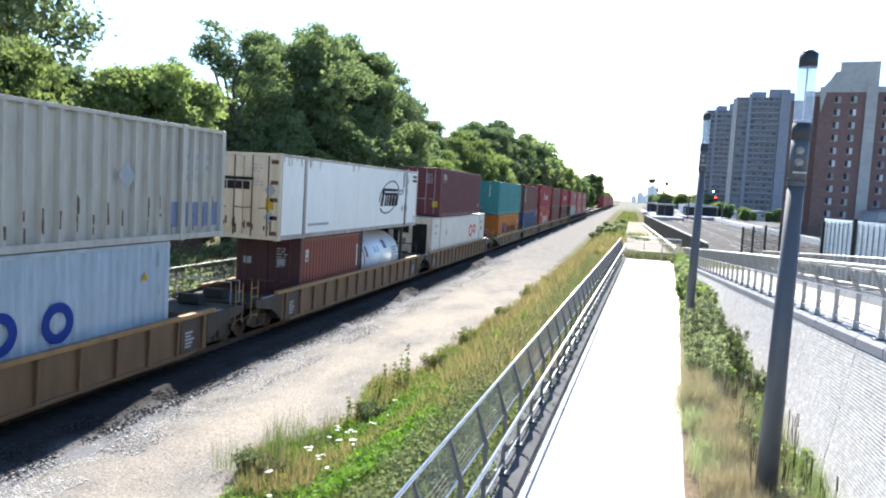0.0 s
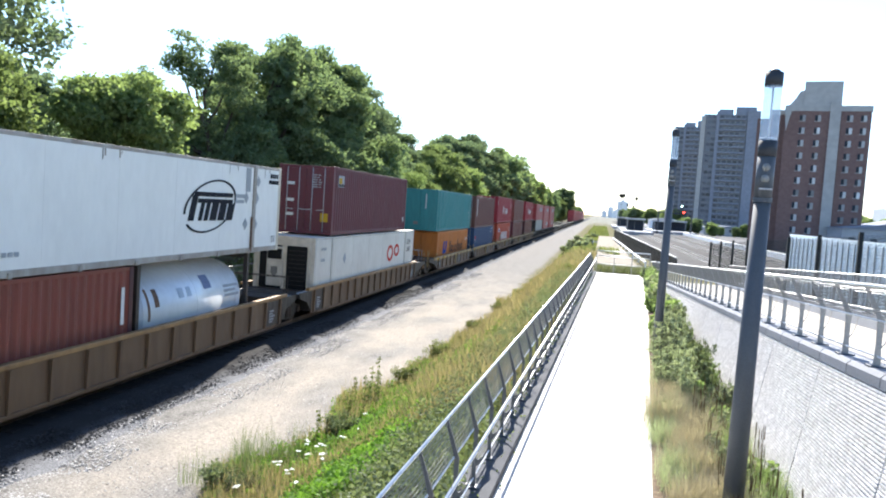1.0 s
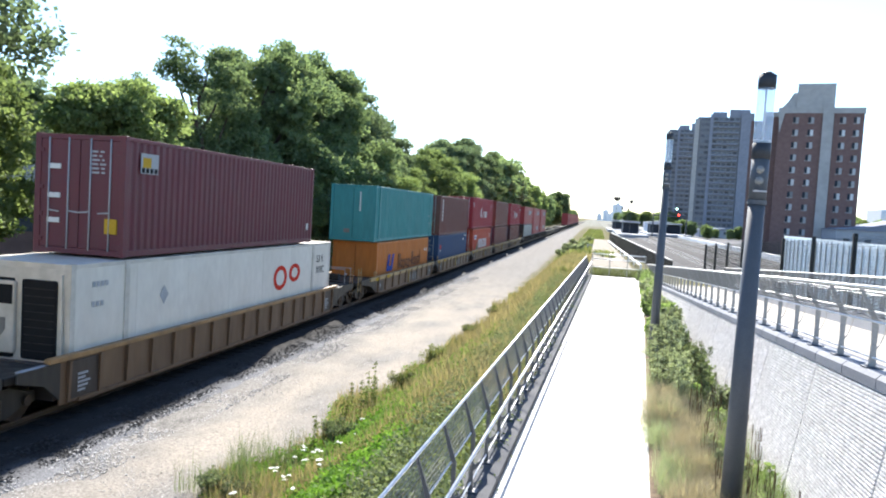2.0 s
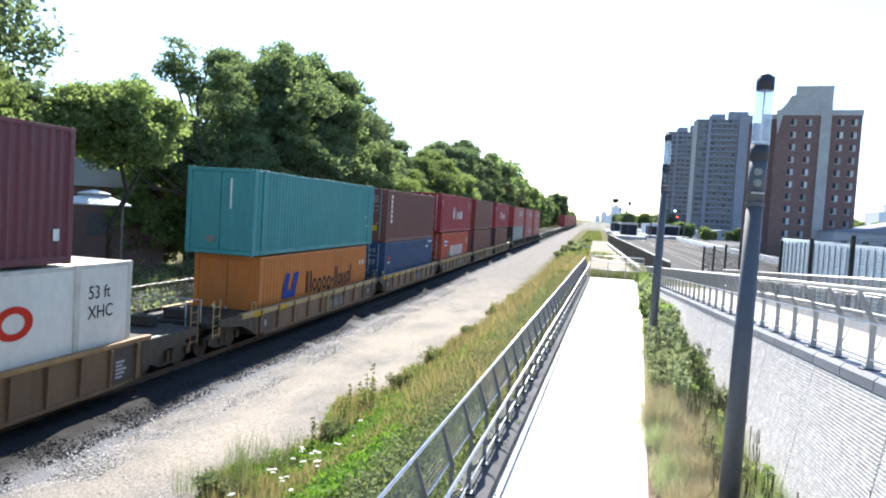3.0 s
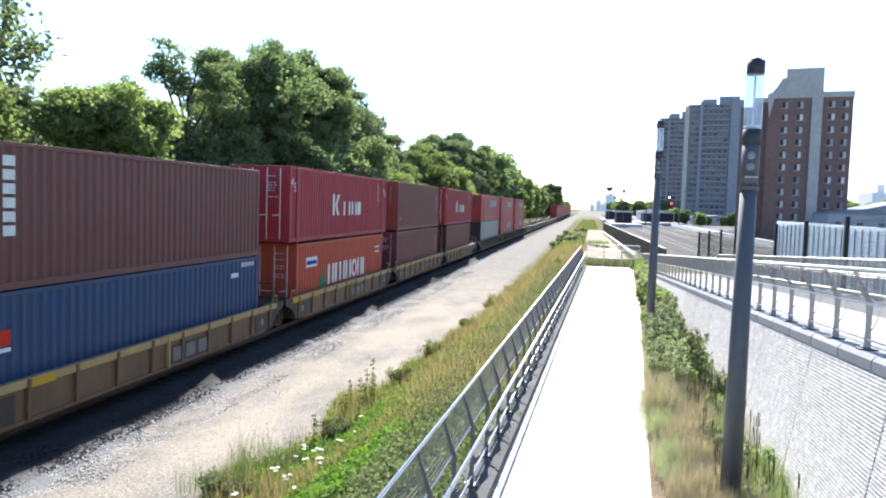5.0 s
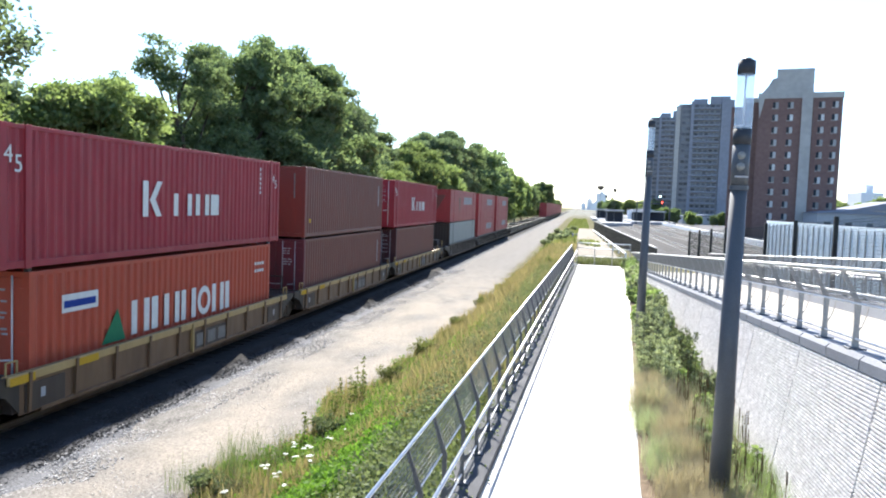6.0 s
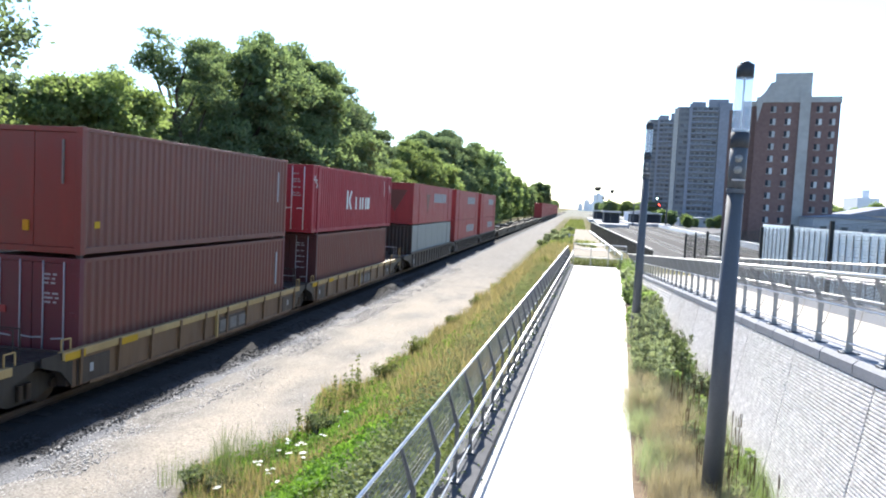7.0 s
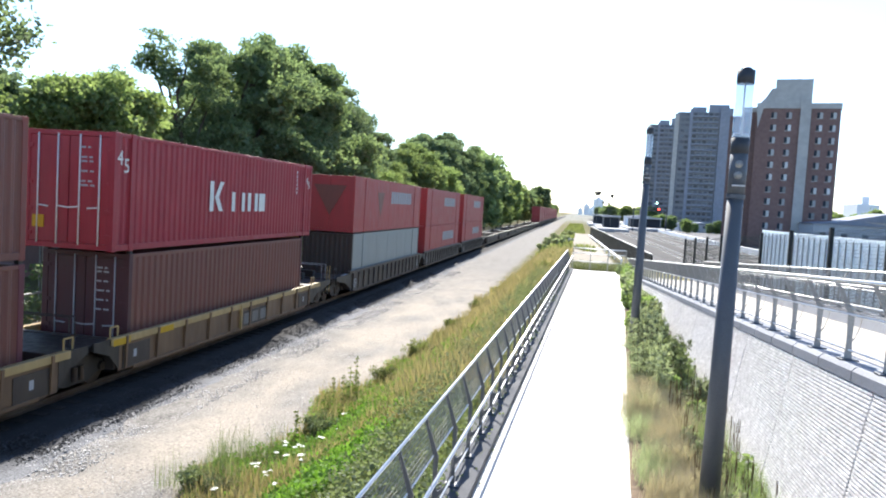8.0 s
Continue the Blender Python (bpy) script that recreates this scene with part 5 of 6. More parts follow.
# ---- trees ----
def leaf_cloud(centres, per, size, spread, seed, droop=0.3):
    """Many small leaves as folded quads round the given centres (x, y, z, radius)."""
    rnd = np.random.RandomState(seed)
    c = np.repeat(np.array(centres), per, axis=0)
    n = len(c)
    off = rnd.normal(size=(n, 3))
    off /= np.linalg.norm(off, axis=1)[:, None] + 1e-6
    off *= (rnd.rand(n, 1) ** 0.45) * c[:, 3:4] * spread
    off[:, 2] *= 0.75
    pos = c[:, :3] + off
    a = rnd.normal(size=(n, 3))
    a[:, 2] = a[:, 2] * 0.5 - droop
    a /= np.linalg.norm(a, axis=1)[:, None]
    b = np.cross(a, rnd.normal(size=(n, 3)))
    b /= np.linalg.norm(b, axis=1)[:, None]
    s = size * (0.6 + 0.8 * rnd.rand(n, 1))
    tip, half = a * s, b * s * 0.42
    v = np.stack([pos, pos + tip * 0.5 + half, pos + tip, pos + tip * 0.5 - half], 1).reshape(-1, 3)
    g = Geo()
    g.v = v.tolist()
    g.f = [(4 * i, 4 * i + 1, 4 * i + 2, 4 * i + 3) for i in range(n)]
    return g


def leafy_sprays(lobes, clump, per, leaf, seed):
    """Leaves in flat sprays over the outside of every lobe (centre, radius), thickest on top."""
    rnd = np.random.RandomState(seed)
    at = []
    for c, rad in lobes:
        n = max(5, int(6.0 * (rad / clump) ** 2))
        d = rnd.normal(size=(n, 3))
        d[:, 2] += 0.25
        d /= np.linalg.norm(d, axis=1)[:, None]
        at.append(np.array(c)[None, :] + d * rad * (0.62 + 0.55 * rnd.rand(n, 1)) * np.array([[1, 1, 0.85]]))
    at = np.concatenate(at)
    size = clump * (0.6 + 0.8 * rnd.rand(len(at), 1))
    c, r = np.repeat(at, per, axis=0), np.repeat(size, per, axis=0)
    n = len(c)
    off = rnd.normal(size=(n, 3))
    off /= np.linalg.norm(off, axis=1)[:, None]
    off[:, 2] = off[:, 2] * 0.5
    pos = c + off * r * rnd.rand(n, 1) ** 0.4
    a = off + rnd.normal(size=(n, 3)) * 0.7
    a[:, 2] -= 0.35
    a /= np.linalg.norm(a, axis=1)[:, None]
    b = np.cross(a, rnd.normal(size=(n, 3)))
    b /= np.linalg.norm(b, axis=1)[:, None]
    s = leaf * (0.6 + 0.8 * rnd.rand(n, 1))
    tip, half = a * s, b * s * 0.42
    g = Geo()
    g.v = np.stack([pos, pos + tip * 0.5 + half, pos + tip, pos + tip * 0.5 - half], 1).reshape(-1, 3).tolist()
    g.f = [(4 * i, 4 * i + 1, 4 * i + 2, 4 * i + 3) for i in range(n)]
    return g


def tree(height, spread, seed, leaf_material, leaf=0.2, clump=0.62, per=80, low=0.2, lobes=None, fill=420):
    """A tapered trunk, limbs that reach into the lobes, and a crown of leaf sprays over those lobes."""
    rnd = random.Random(seed)
    root = thing("tree", "broadleaf tree in full summer leaf", "tree", "lineside trees")
    r = 0.016 * height + 0.05
    trunk, last = Geo(), Vector((0, 0, -0.3))
    tops = [last]
    for k in range(1, 7):
        p = Vector((rnd.uniform(-0.2, 0.2) * k * 0.5, rnd.uniform(-0.2, 0.2) * k * 0.5, height * 0.13 * k))
        trunk.tube(last, p, r * (1 - 0.13 * (k - 1)), r * (1 - 0.13 * k), n=9, cap=False)
        last = p
        tops.append(p)
    part("trunk", trunk, M_bark, root, "", True)
    if lobes is None:
        lobes = []
        mid, tall = height * (1 + low) / 2, height * (1 - low) / 2
        for k in range(22):
            u = (k + 0.5) / 22
            z = 1 - 2 * u
            ring = math.sqrt(1 - z * z)
            a = k * 2.4 + rnd.uniform(-0.4, 0.4)
            rad = spread * rnd.uniform(0.24, 0.42)
            reach = rnd.uniform(0.78, 1.1)
            lobes.append((Vector((math.cos(a) * ring * (spread - rad) * reach, math.sin(a) * ring * (spread - rad) * reach, mid + z * (tall - rad))), rad))
    whole, lobes = lobes, []
    for c, rad in whole:
        for k in range(5):
            d = Vector((rnd.gauss(0, 1), rnd.gauss(0, 1), rnd.gauss(0.2, 0.8))).normalized()
            lobes.append((c + d * rad * rnd.uniform(0.35, 0.8), rad * rnd.uniform(0.38, 0.62)))
    for c, rad in whole[:14]:
        start = min(tops[1:], key=lambda q: (q - c * 0.75).length if q.z < c.z else 99)
        if start.z >= c.z:
            start = tops[1]
        bend = start.lerp(c, 0.5) + Vector((0, 0, -0.12 * (c - start).length))
        part("limb", Geo().tube(start, bend, r * 0.42, r * 0.28, n=6, cap=False).tube(bend, c, r * 0.28, r * 0.10, n=6, cap=False), M_bark, root, "", True)
    crown = leafy_sprays(lobes, clump, per, leaf, seed)
    if fill:
        inner = leaf_cloud([(*c, rad * 0.78) for c, rad in whole], int(fill), leaf * 2.0, 1.0, seed + 50)
        crown.add(inner.v, inner.f)
    part("crown", crown, leaf_material, root)
    return root


def open_crown():
    """Lobes of a tree that leans over, with sky between its limbs."""
    out = []
    for s, z, rad, d in ((-3.7, 10.0, 1.15, 0.3), (-2.9, 9.3, 0.9, -0.4), (-1.5, 12.0, 1.2, 0.2), (-0.7, 11.0, 1.0, -0.5), (0.5, 12.4, 1.15, 0.5), (1.2, 11.3, 1.1, -0.3),
                         (1.5, 9.6, 1.4, 0.2), (0.4, 8.2, 1.3, 0.4), (-3.3, 8.3, 1.0, 0.4), (-4.2, 7.2, 1.2, 0.6), (-0.6, 6.6, 1.5, 0.0), (1.8, 7.0, 1.7, -0.4), (-2.0, 9.0, 0.6, 0.2)):
        out.append((Vector((0.85 * s - 0.52 * d, 0.525 * s + 0.85 * d, z)), rad))
    return out


KINDS = [tree(13.5, 5.2, 1, M_leaf, 0.15, 0.46, 62, 0.05, fill=160), tree(13.0, 4.8, 2, M_leaf_dark, 0.15, 0.45, 62, 0.05, fill=160), tree(11.5, 4.6, 3, M_leaf_light, 0.15, 0.45, 62, 0.05, fill=160),
         tree(13.0, 4.6, 4, M_leaf, 0.13, 0.36, 34, 0.35, open_crown(), 0), tree(9.0, 3.6, 5, M_leaf_light, 0.14, 0.42, 60, 0.03, fill=120),
         tree(13.5, 5.6, 6, M_leaf, 0.42, 0.8, 24, 0.03, fill=90), tree(12.0, 5.2, 7, M_leaf_light, 0.42, 0.8, 24, 0.03, fill=90),
         tree(10.0, 2.9, 8, M_leaf_light, 0.15, 0.44, 60, 0.62, fill=120)]
HEIGHTS = (13.5, 13.0, 11.5, 13.0, 9.0, 13.5, 12.0, 10.0)


def plant(kind, x, y, height, turn):
    k = height / HEIGHTS[kind]
    o = copy_thing(KINDS[kind], pose(x, y, -0.5, 0, 0, turn))
    o.scale = (k, k, k)
    return o


for kind, x, y, h, turn in (
        (4, -20.5, 18.5, 8.6, 20), (4, -23.5, 21.5, 10.6, 140), (2, -25.8, 24.5, 11.6, 250), (7, -19.6, 28.3, 10.0, 60), (1, -34.5, 39.5, 12.4, 150), (2, -33.5, 47.0, 9.4, 80), (3, -21.5, 38.0, 13.4, 0),
        (2, -25.5, 41.0, 9.8, 30), (0, -21.0, 45.0, 15.6, 10), (0, -20.0, 51.0, 16.5, 100), (1, -21.5, 57.0, 16.1, 300), (1, -20.5, 64.5, 14.2, 40), (4, -18.3, 42.0, 7.6, 200), (2, -17.8, 60.5, 9.6, 20),
        (2, -18.6, 69.5, 9.8, 130), (1, -21.0, 73.0, 11.6, 190), (2, -20.0, 83.0, 12.0, 30), (2, -20.5, 92.0, 12.6, 80), (4, -18.6, 97.0, 11.4, 160), (1, -21.0, 104.0, 15.6, 220),
        (1, -20.5, 113.0, 17.0, 40), (0, -20.0, 125.0, 16.0, 190), (5, -19.5, 137.0, 16.2, 70), (5, -20.5, 150.0, 17.6, 280), (6, -20.0, 168.0, 15.6, 120),
        (6, -19.5, 190.0, 15.0, 10), (5, -20.5, 212.0, 14.8, 90), (6, -20.0, 240.0, 14.2, 210), (5, -20.0, 270.0, 13.5, 330), (5, -20.0, 305.0, 13.0, 60), (6, -19.5, 345.0, 12.0, 10), (5, -19.0, 392.0, 18.6, 60),
        (6, -20, 430, 12, 10), (5, -21, 480, 12, 80), (5, -20, 540, 12, 20), (6, -21, 610, 12, 50), (5, -20, 700, 12, 60), (5, -22, 800, 13, 0),
        (6, -30, 52, 9.5, 90), (5, -29, 62, 10.0, 45), (5, -29, 76, 11.0, 33), (6, -29, 90, 12.0, 77), (5, -29, 110, 13.0, 11), (5, -28, 134, 14, 140), (6, -28, 164, 14, 15)):
    plant(kind, x, y, h, turn)
for i, k in enumerate(KINDS):
    k.matrix_basis = pose(-36, 110 + 22 * i, -0.5)
near_tree = tree(14.0, 4.4, 11, M_leaf_dark, 0.17, 0.42, 18, 0.5, fill=0)
near_tree.matrix_basis = pose(-19.0, 16.6, -0.5, 0, 0, 30)


# ---- far buildings ----
M_brick = surface("far_brick", (0.20, 0.13, 0.118), 0.9, grain=(1.5, 0.12), stain=(0.1, 0.2, None))
M_tower = surface("tower_concrete", (0.24, 0.26, 0.31), 0.9, grain=(0.8, 0.1), stain=(0.06, 0.2, None))
M_tower_light = surface("tower_pale_concrete", (0.42, 0.41, 0.395), 0.9, grain=(0.8, 0.1), stain=(0.08, 0.2, None))
M_tower_brown = surface("tower_panel", (0.20, 0.205, 0.225), 0.9, grain=(0.8, 0.1), stain=(0.06, 0.2, None))
M_pane = surface("window_pane", (0.05, 0.06, 0.08), 0.3, 0.0, grain=(0.7, 0.4), stain=(0.5, 0.25, (0.3, 0.32, 0.34)), vary=0.6)
M_blind = surface("window_blind", (0.42, 0.43, 0.43), 0.5, vary=0.6)
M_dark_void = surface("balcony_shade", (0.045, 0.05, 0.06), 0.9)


def brick_tower():
    """Brick slab tower with a pale concrete spine and roof house; local x along the front, y away from the viewer."""
    root = thing("apartment_tower", "red brick apartment tower with a pale concrete spine", "building")
    W, D, H, st = 16.6, 20.0, 27.4, 2.7
    part("wall", Geo().box(0, W, 0, D, -6, H - 1.2), M_brick, root)
    part("parapet", Geo().box(-0.15, W + 0.15, -0.15, D + 0.1, H - 1.2, H), M_tower_light, root)
    part("spine", Geo().box(8.7, 10.8, -0.45, 0.3, -6, H + 0.8), M_tower_light, root)
    part("roof_house", Geo().box(3.4, 10.8, 0.2, 9, H, H + 5.2), M_tower_light, root)
    part("roof_house", Geo().prism([(0.4, H), (3.6, H), (3.6, H + 3.4), (2.6, H + 3.2), (1.6, H + 1.4)], "y", 0.6, 8), M_tower_light, root)
    part("side_wing", Geo().box(-3.0, 0.0, 3.0, D - 2, -6, H - 1.6), M_brick, root)
    part("wing_parapet", Geo().box(-3.1, 0.0, 2.9, D - 2, H - 1.6, H - 0.5), M_tower_light, root)
    part("side_wing", Geo().box(-6.0, -3.0, 7.0, D - 2, -6, H - 2.0), M_brick, root)
    part("corner_flare", Geo().prism([(-0.1, H - 1.2), (1.2, H - 1.2), (0.3, H - 5.5)], "y", -0.2, 0.1), M_tower_light, root)
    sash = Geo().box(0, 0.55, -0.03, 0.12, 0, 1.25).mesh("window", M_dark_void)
    blind = Geo().box(0.55, 1.15, -0.05, 0.12, 0, 1.25).mesh("pane", M_blind)
    frame_me = Geo().box(-0.12, 1.12, -0.09, 0.0, -0.12, 0.0).mesh("sill", M_tower_light)
    for k in range(11):
        z = H - 3.3 - st * k
        for x in (2.9, 5.9, 12.0, 14.6):
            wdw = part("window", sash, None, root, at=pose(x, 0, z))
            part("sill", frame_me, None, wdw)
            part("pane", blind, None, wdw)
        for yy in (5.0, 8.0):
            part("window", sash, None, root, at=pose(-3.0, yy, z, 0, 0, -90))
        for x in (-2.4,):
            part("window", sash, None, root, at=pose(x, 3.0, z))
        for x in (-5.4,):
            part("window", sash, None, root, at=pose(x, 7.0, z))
    return root


def grey_tower(width, height, bays, storeys, label):
    """A grey slab tower with rows of balconies."""
    root = thing("apartment_tower", label, "building", "grey towers")
    D = 18.0
    part("wall", Geo().box(0, width, 0, D, -6, height), M_tower_brown, root)
    part("fin", Geo().box(-1.2, 1.0, -1.0, D, -6, height - 1.0), M_tower_light, root)
    part("fin", Geo().box(width * 0.24, width * 0.30, -1.4, 1, -6, height + 1.5), M_tower, root)
    part("fin", Geo().box(width * 0.82, width + 1.5, -0.8, D, -6, height + 2.2), M_tower, root)
    part("roof_house", Geo().box(width * 0.28, width * 0.55, 2, 12, height, height + 3.0), M_tower, root)
    part("roof_house", Geo().box(width * 0.6, width * 0.98, 1, 14, height, height + 4.2), M_tower, root)
    st = height / storeys
    bw = width * 0.5 / bays
    void = Geo().box(0, bw * 0.72, -0.06, 0.3, 0, st * 0.5).mesh("window", M_pane)
    slab_me = Geo().box(-bw * 0.06, bw * 0.84, -1.1, 0, -st * 0.28, 0).mesh("balcony", M_tower)
    for k in range(storeys):
        for i in range(bays):
            x = width * 0.31 + i * bw
            part("window", void, None, root, at=pose(x, 0, k * st + st * 0.38))
            part("balcony", slab_me, None, root, at=pose(x, 0, k * st + st * 0.38))
        for x in (width * 0.08, width * 0.16):
            part("window", void, None, root, at=pose(x, 0, k * st + st * 0.38))
    return root


def place_by_bearing(root, bearing, distance, turn, z=0.0):
    a = radians(bearing)
    root.matrix_basis = pose(math.sin(a) * distance, math.cos(a) * distance, z, 0, 0, turn)


place_by_bearing(brick_tower(), 12.1, 182, -14, 4.0)
place_by_bearing(grey_tower(26, 61, 5, 21, "tall grey concrete apartment tower with rows of balconies"), 6.8, 420, -8, 0)
place_by_bearing(grey_tower(22, 63.5, 4, 22, "grey concrete apartment tower behind the first"), 4.9, 500, -6, 0)


# ---- grass, weeds and bed plants ----
def blades(points, heights, width, lean, seed):
    """Bent grass blades on the given (x, y, z) points."""
    rnd = np.random.RandomState(seed)
    p, h = np.array(points), np.array(heights)[:, None]
    n = len(p)
    a = rnd.rand(n) * 2 * math.pi
    side = np.stack([np.cos(a), np.sin(a), np.zeros(n)], 1)
    fall = np.stack([-np.sin(a), np.cos(a), np.zeros(n)], 1) * (rnd.rand(n, 1) * lean) * h
    up = np.array([[0, 0, 1.0]])
    w = width * (0.6 + 0.8 * rnd.rand(n, 1))
    v = np.stack([p - side * w, p + side * w, p + fall * 0.35 + up * h * 0.6 + side * w * 0.7, p + fall * 0.35 + up * h * 0.6 - side * w * 0.7, p + fall + up * h], 1).reshape(-1, 3)
    g = Geo()
    g.v = v.tolist()
    for i in range(n):
        g.f += [(5 * i, 5 * i + 1, 5 * i + 2, 5 * i + 3), (5 * i + 3, 5 * i + 2, 5 * i + 4)]
    return g


def lumpy(x, y, s, k):
    return noise.noise((x * s, y * s, k)) * 0.5 + 0.5


def bank_points(count, y0, y1, seed, skew=1.6, inside=0.0, upto=-1.15, gap=0.42, k=0.0):
    """Random places on the bank, in clumps."""
    rnd, out = random.Random(seed), []
    while len(out) < count:
        y = y0 + (y1 - y0) * rnd.random() ** skew
        edge = -6.1 + 1.3 * float(step_between(y, 11, 40)) + 1.6 * float(step_between(y, 42, 75)) + 0.9 * (lumpy(0.0, y, 0.35, 5.0) - 0.5) * 2 + inside
        x = edge + (upto - edge + 0.02 * y) * rnd.random()
        if lumpy(x, y, 0.9, k) > gap * rnd.random() * 1.6:
            out.append((x, y, float(ground_height(np.float64(x), np.float64(y))) - 0.03))
    return out


def stuff(name, geo, material, label, category):
    return tagged(part(name, geo, material), label, category, "", "stuff")


rnd0 = random.Random(21)
pts = bank_points(26000, 8, 42, 1)
stuff("bank_grass", blades(pts, [0.18 + 0.42 * lumpy(x, y, 0.5, 2.0) * rnd0.random() for x, y, z in pts], 0.011, 0.7, 1), M_grass, "rough green grass on the bank", "grass")
pts = [q for q in bank_points(32000, 11, 60, 2, k=3.0) if lumpy(q[0], q[1], 0.33, 9.0) > 0.32]
stuff("dry_bank_grass", blades(pts, [0.3 + 0.55 * lumpy(x, y, 0.5, 4.0) * rnd0.random() for x, y, z in pts], 0.009, 0.6, 2), M_bank_straw, "dry tan grass standing on the bank", "grass")
pts = bank_points(9000, 40, 120, 3, 1.4)
stuff("far_bank_grass", blades(pts, [0.15 + 0.35 * rnd0.random() for _ in pts], 0.03, 0.6, 3), M_grass, "rough grass further along the bank", "grass")
pts = bank_points(5000, 40, 110, 4, 1.4)
stuff("far_dry_grass", blades(pts, [0.2 + 0.45 * rnd0.random() for _ in pts], 0.022, 0.6, 4), M_bank_straw, "dry grass further along the bank", "grass")
pts = [(-3.6 + 5.0 * rnd0.random() + 0.006 * y, y, 0) for y in [60 + 240 * rnd0.random() ** 1.5 for _ in range(9000)]]
pts = [(x, y, float(ground_height(np.float64(x), np.float64(y))) - 0.05) for x, y, z in pts if lumpy(x, y * 0.35, 0.4, 6.0) > 0.50 - 0.05 * (x + 3)]
stuff("far_weeds", blades(pts, [0.35 + 0.9 * lumpy(x, y, 0.2, 8.0) * rnd0.random() for x, y, z in pts], 0.09, 0.7, 8), M_grass, "green weeds between the far path and the track", "weeds")
# broad weeds at the foot of the bank, and the leafy cover behind the railing
pts = [q for q in bank_points(1500, 8.5, 24, 5, 1.8, upto=-2.6) if lumpy(q[0], q[1], 0.5, 7.0) > 0.36]
stuff("broad_weeds", leaf_cloud([(x, y, z + 0.1 + 0.1 * rnd0.random(), 0.2) for x, y, z in pts], 60, 0.055, 1.0, 5, -0.2), M_weed, "low bright green broad-leaved weeds", "weeds")
pts = [(left_line(y) - 0.25 - 1.4 * rnd0.random(), y, 0) for y in [5 + 32 * rnd0.random() ** 1.3 for _ in range(900)]]
pts = [(x, y, float(ground_height(np.float64(x), np.float64(y)))) for x, y, z in pts]
stuff("bank_cover", leaf_cloud([(x, y, z + 0.2, 0.28) for x, y, z in pts], 70, 0.042, 1.0, 6, -0.2), M_sage, "grey-green leafy ground cover behind the railing", "ground cover")


def umbel(x, y, z, h, heads):
    root = thing("flowering_weed", "tall weed with flat white flower heads", "weed", "white flowering weeds", at=pose(x, y, z))
    rnd = random.Random(int(x * 977 + y * 131))
    for k in range(heads):
        a, r = rnd.random() * 6.28, rnd.uniform(0.02, 0.2)
        top = (math.cos(a) * r, math.sin(a) * r, h * rnd.uniform(0.75, 1.0))
        part("stem", Geo().tube((0, 0, 0), top, 0.005, 0.003, n=4), M_weed, root)
        head = Geo()
        for j in range(14):
            b, q = rnd.random() * 6.28, rnd.random() ** 0.5 * 0.042
            c = (top[0] + math.cos(b) * q, top[1] + math.sin(b) * q, top[2] + 0.01 - q * 0.15)
            head.tube(c, (c[0], c[1], c[2] + 0.01), 0.012, n=5)
        part("flower_head", head, M_flower, root)


for i in range(12):
    y = rnd0.uniform(10.5, 15.0)
    x = -4.9 + rnd0.uniform(-0.7, 0.9) + (y - 12) * 0.08
    umbel(x, y, float(ground_height(np.float64(x), np.float64(y))), rnd0.uniform(0.4, 0.6), rnd0.randint(1, 3))


def shrub(name, label, x, y, z, h, r, seed, leaf_mat, leaf=0.06, clumps=40, per=60, group="shrubs", slim=False):
    """A shrub: stems from one root and leaf clumps along them."""
    rnd = random.Random(seed)
    root = thing(name, label, "shrub", group, at=pose(x, y, z))
    centres, stems = [], Geo()
    for k in range(16 if slim else 0):
        a = k * 2.4
        p = Vector((math.cos(a) * r * rnd.uniform(0.1, 1.0), math.sin(a) * r * rnd.uniform(0.1, 1.0), h * rnd.uniform(0.55, 1.0)))
        foot_at = Vector((p.x * 0.6, p.y * 0.6, 0))
        stems.tube(foot_at, p, 0.006, 0.002, n=4)
        for j in range(max(3, clumps // 6)):
            q = foot_at.lerp(p, rnd.uniform(0.12, 1.0))
            centres.append((*q, 0.045))
    for k in range(0 if slim else 10):
        a = k * 2.4
        p = Vector((math.cos(a) * r * rnd.uniform(0.3, 0.95), math.sin(a) * r * rnd.uniform(0.3, 0.95), h * rnd.uniform(0.7, 1.0)))
        stems.tube((0, 0, 0), p, 0.012, 0.004, n=4)
        for j in range(max(2, clumps // 10)):
            q = p * rnd.uniform(0.25, 1.0)
            centres.append((q.x + rnd.uniform(-1, 1) * r * 0.2, q.y + rnd.uniform(-1, 1) * r * 0.2, q.z, r * 0.3 + 0.03))
    tagged(part("stem_tuft", stems, M_bark, root), kind="stuff")
    part("leaves", leaf_cloud(centres, per, leaf, 1.0, seed, -0.3), leaf_mat, root)
    return root


def foot(x, y):
    return float(ground_height(np.float64(x), np.float64(y)))


for i, (x, y, h, r) in enumerate(((-5.7, 11.9, 0.4, 0.35), (-6.3, 12.2, 0.45, 0.4), (-5.2, 15.6, 0.5, 0.4), (-5.0, 20.5, 0.6, 0.4), (-4.9, 24.5, 0.7, 0.5), (-4.7, 31.0, 0.5, 0.45), (-4.6, 38.0, 0.5, 0.5))):
    shrub("weed_clump", "tall feathery grey-green weed clump on the gravel edge", x, y, foot(x, y), h, r, 40 + i, M_sage if i < 3 else M_grass, 0.05, 40, 50, "weed clumps")


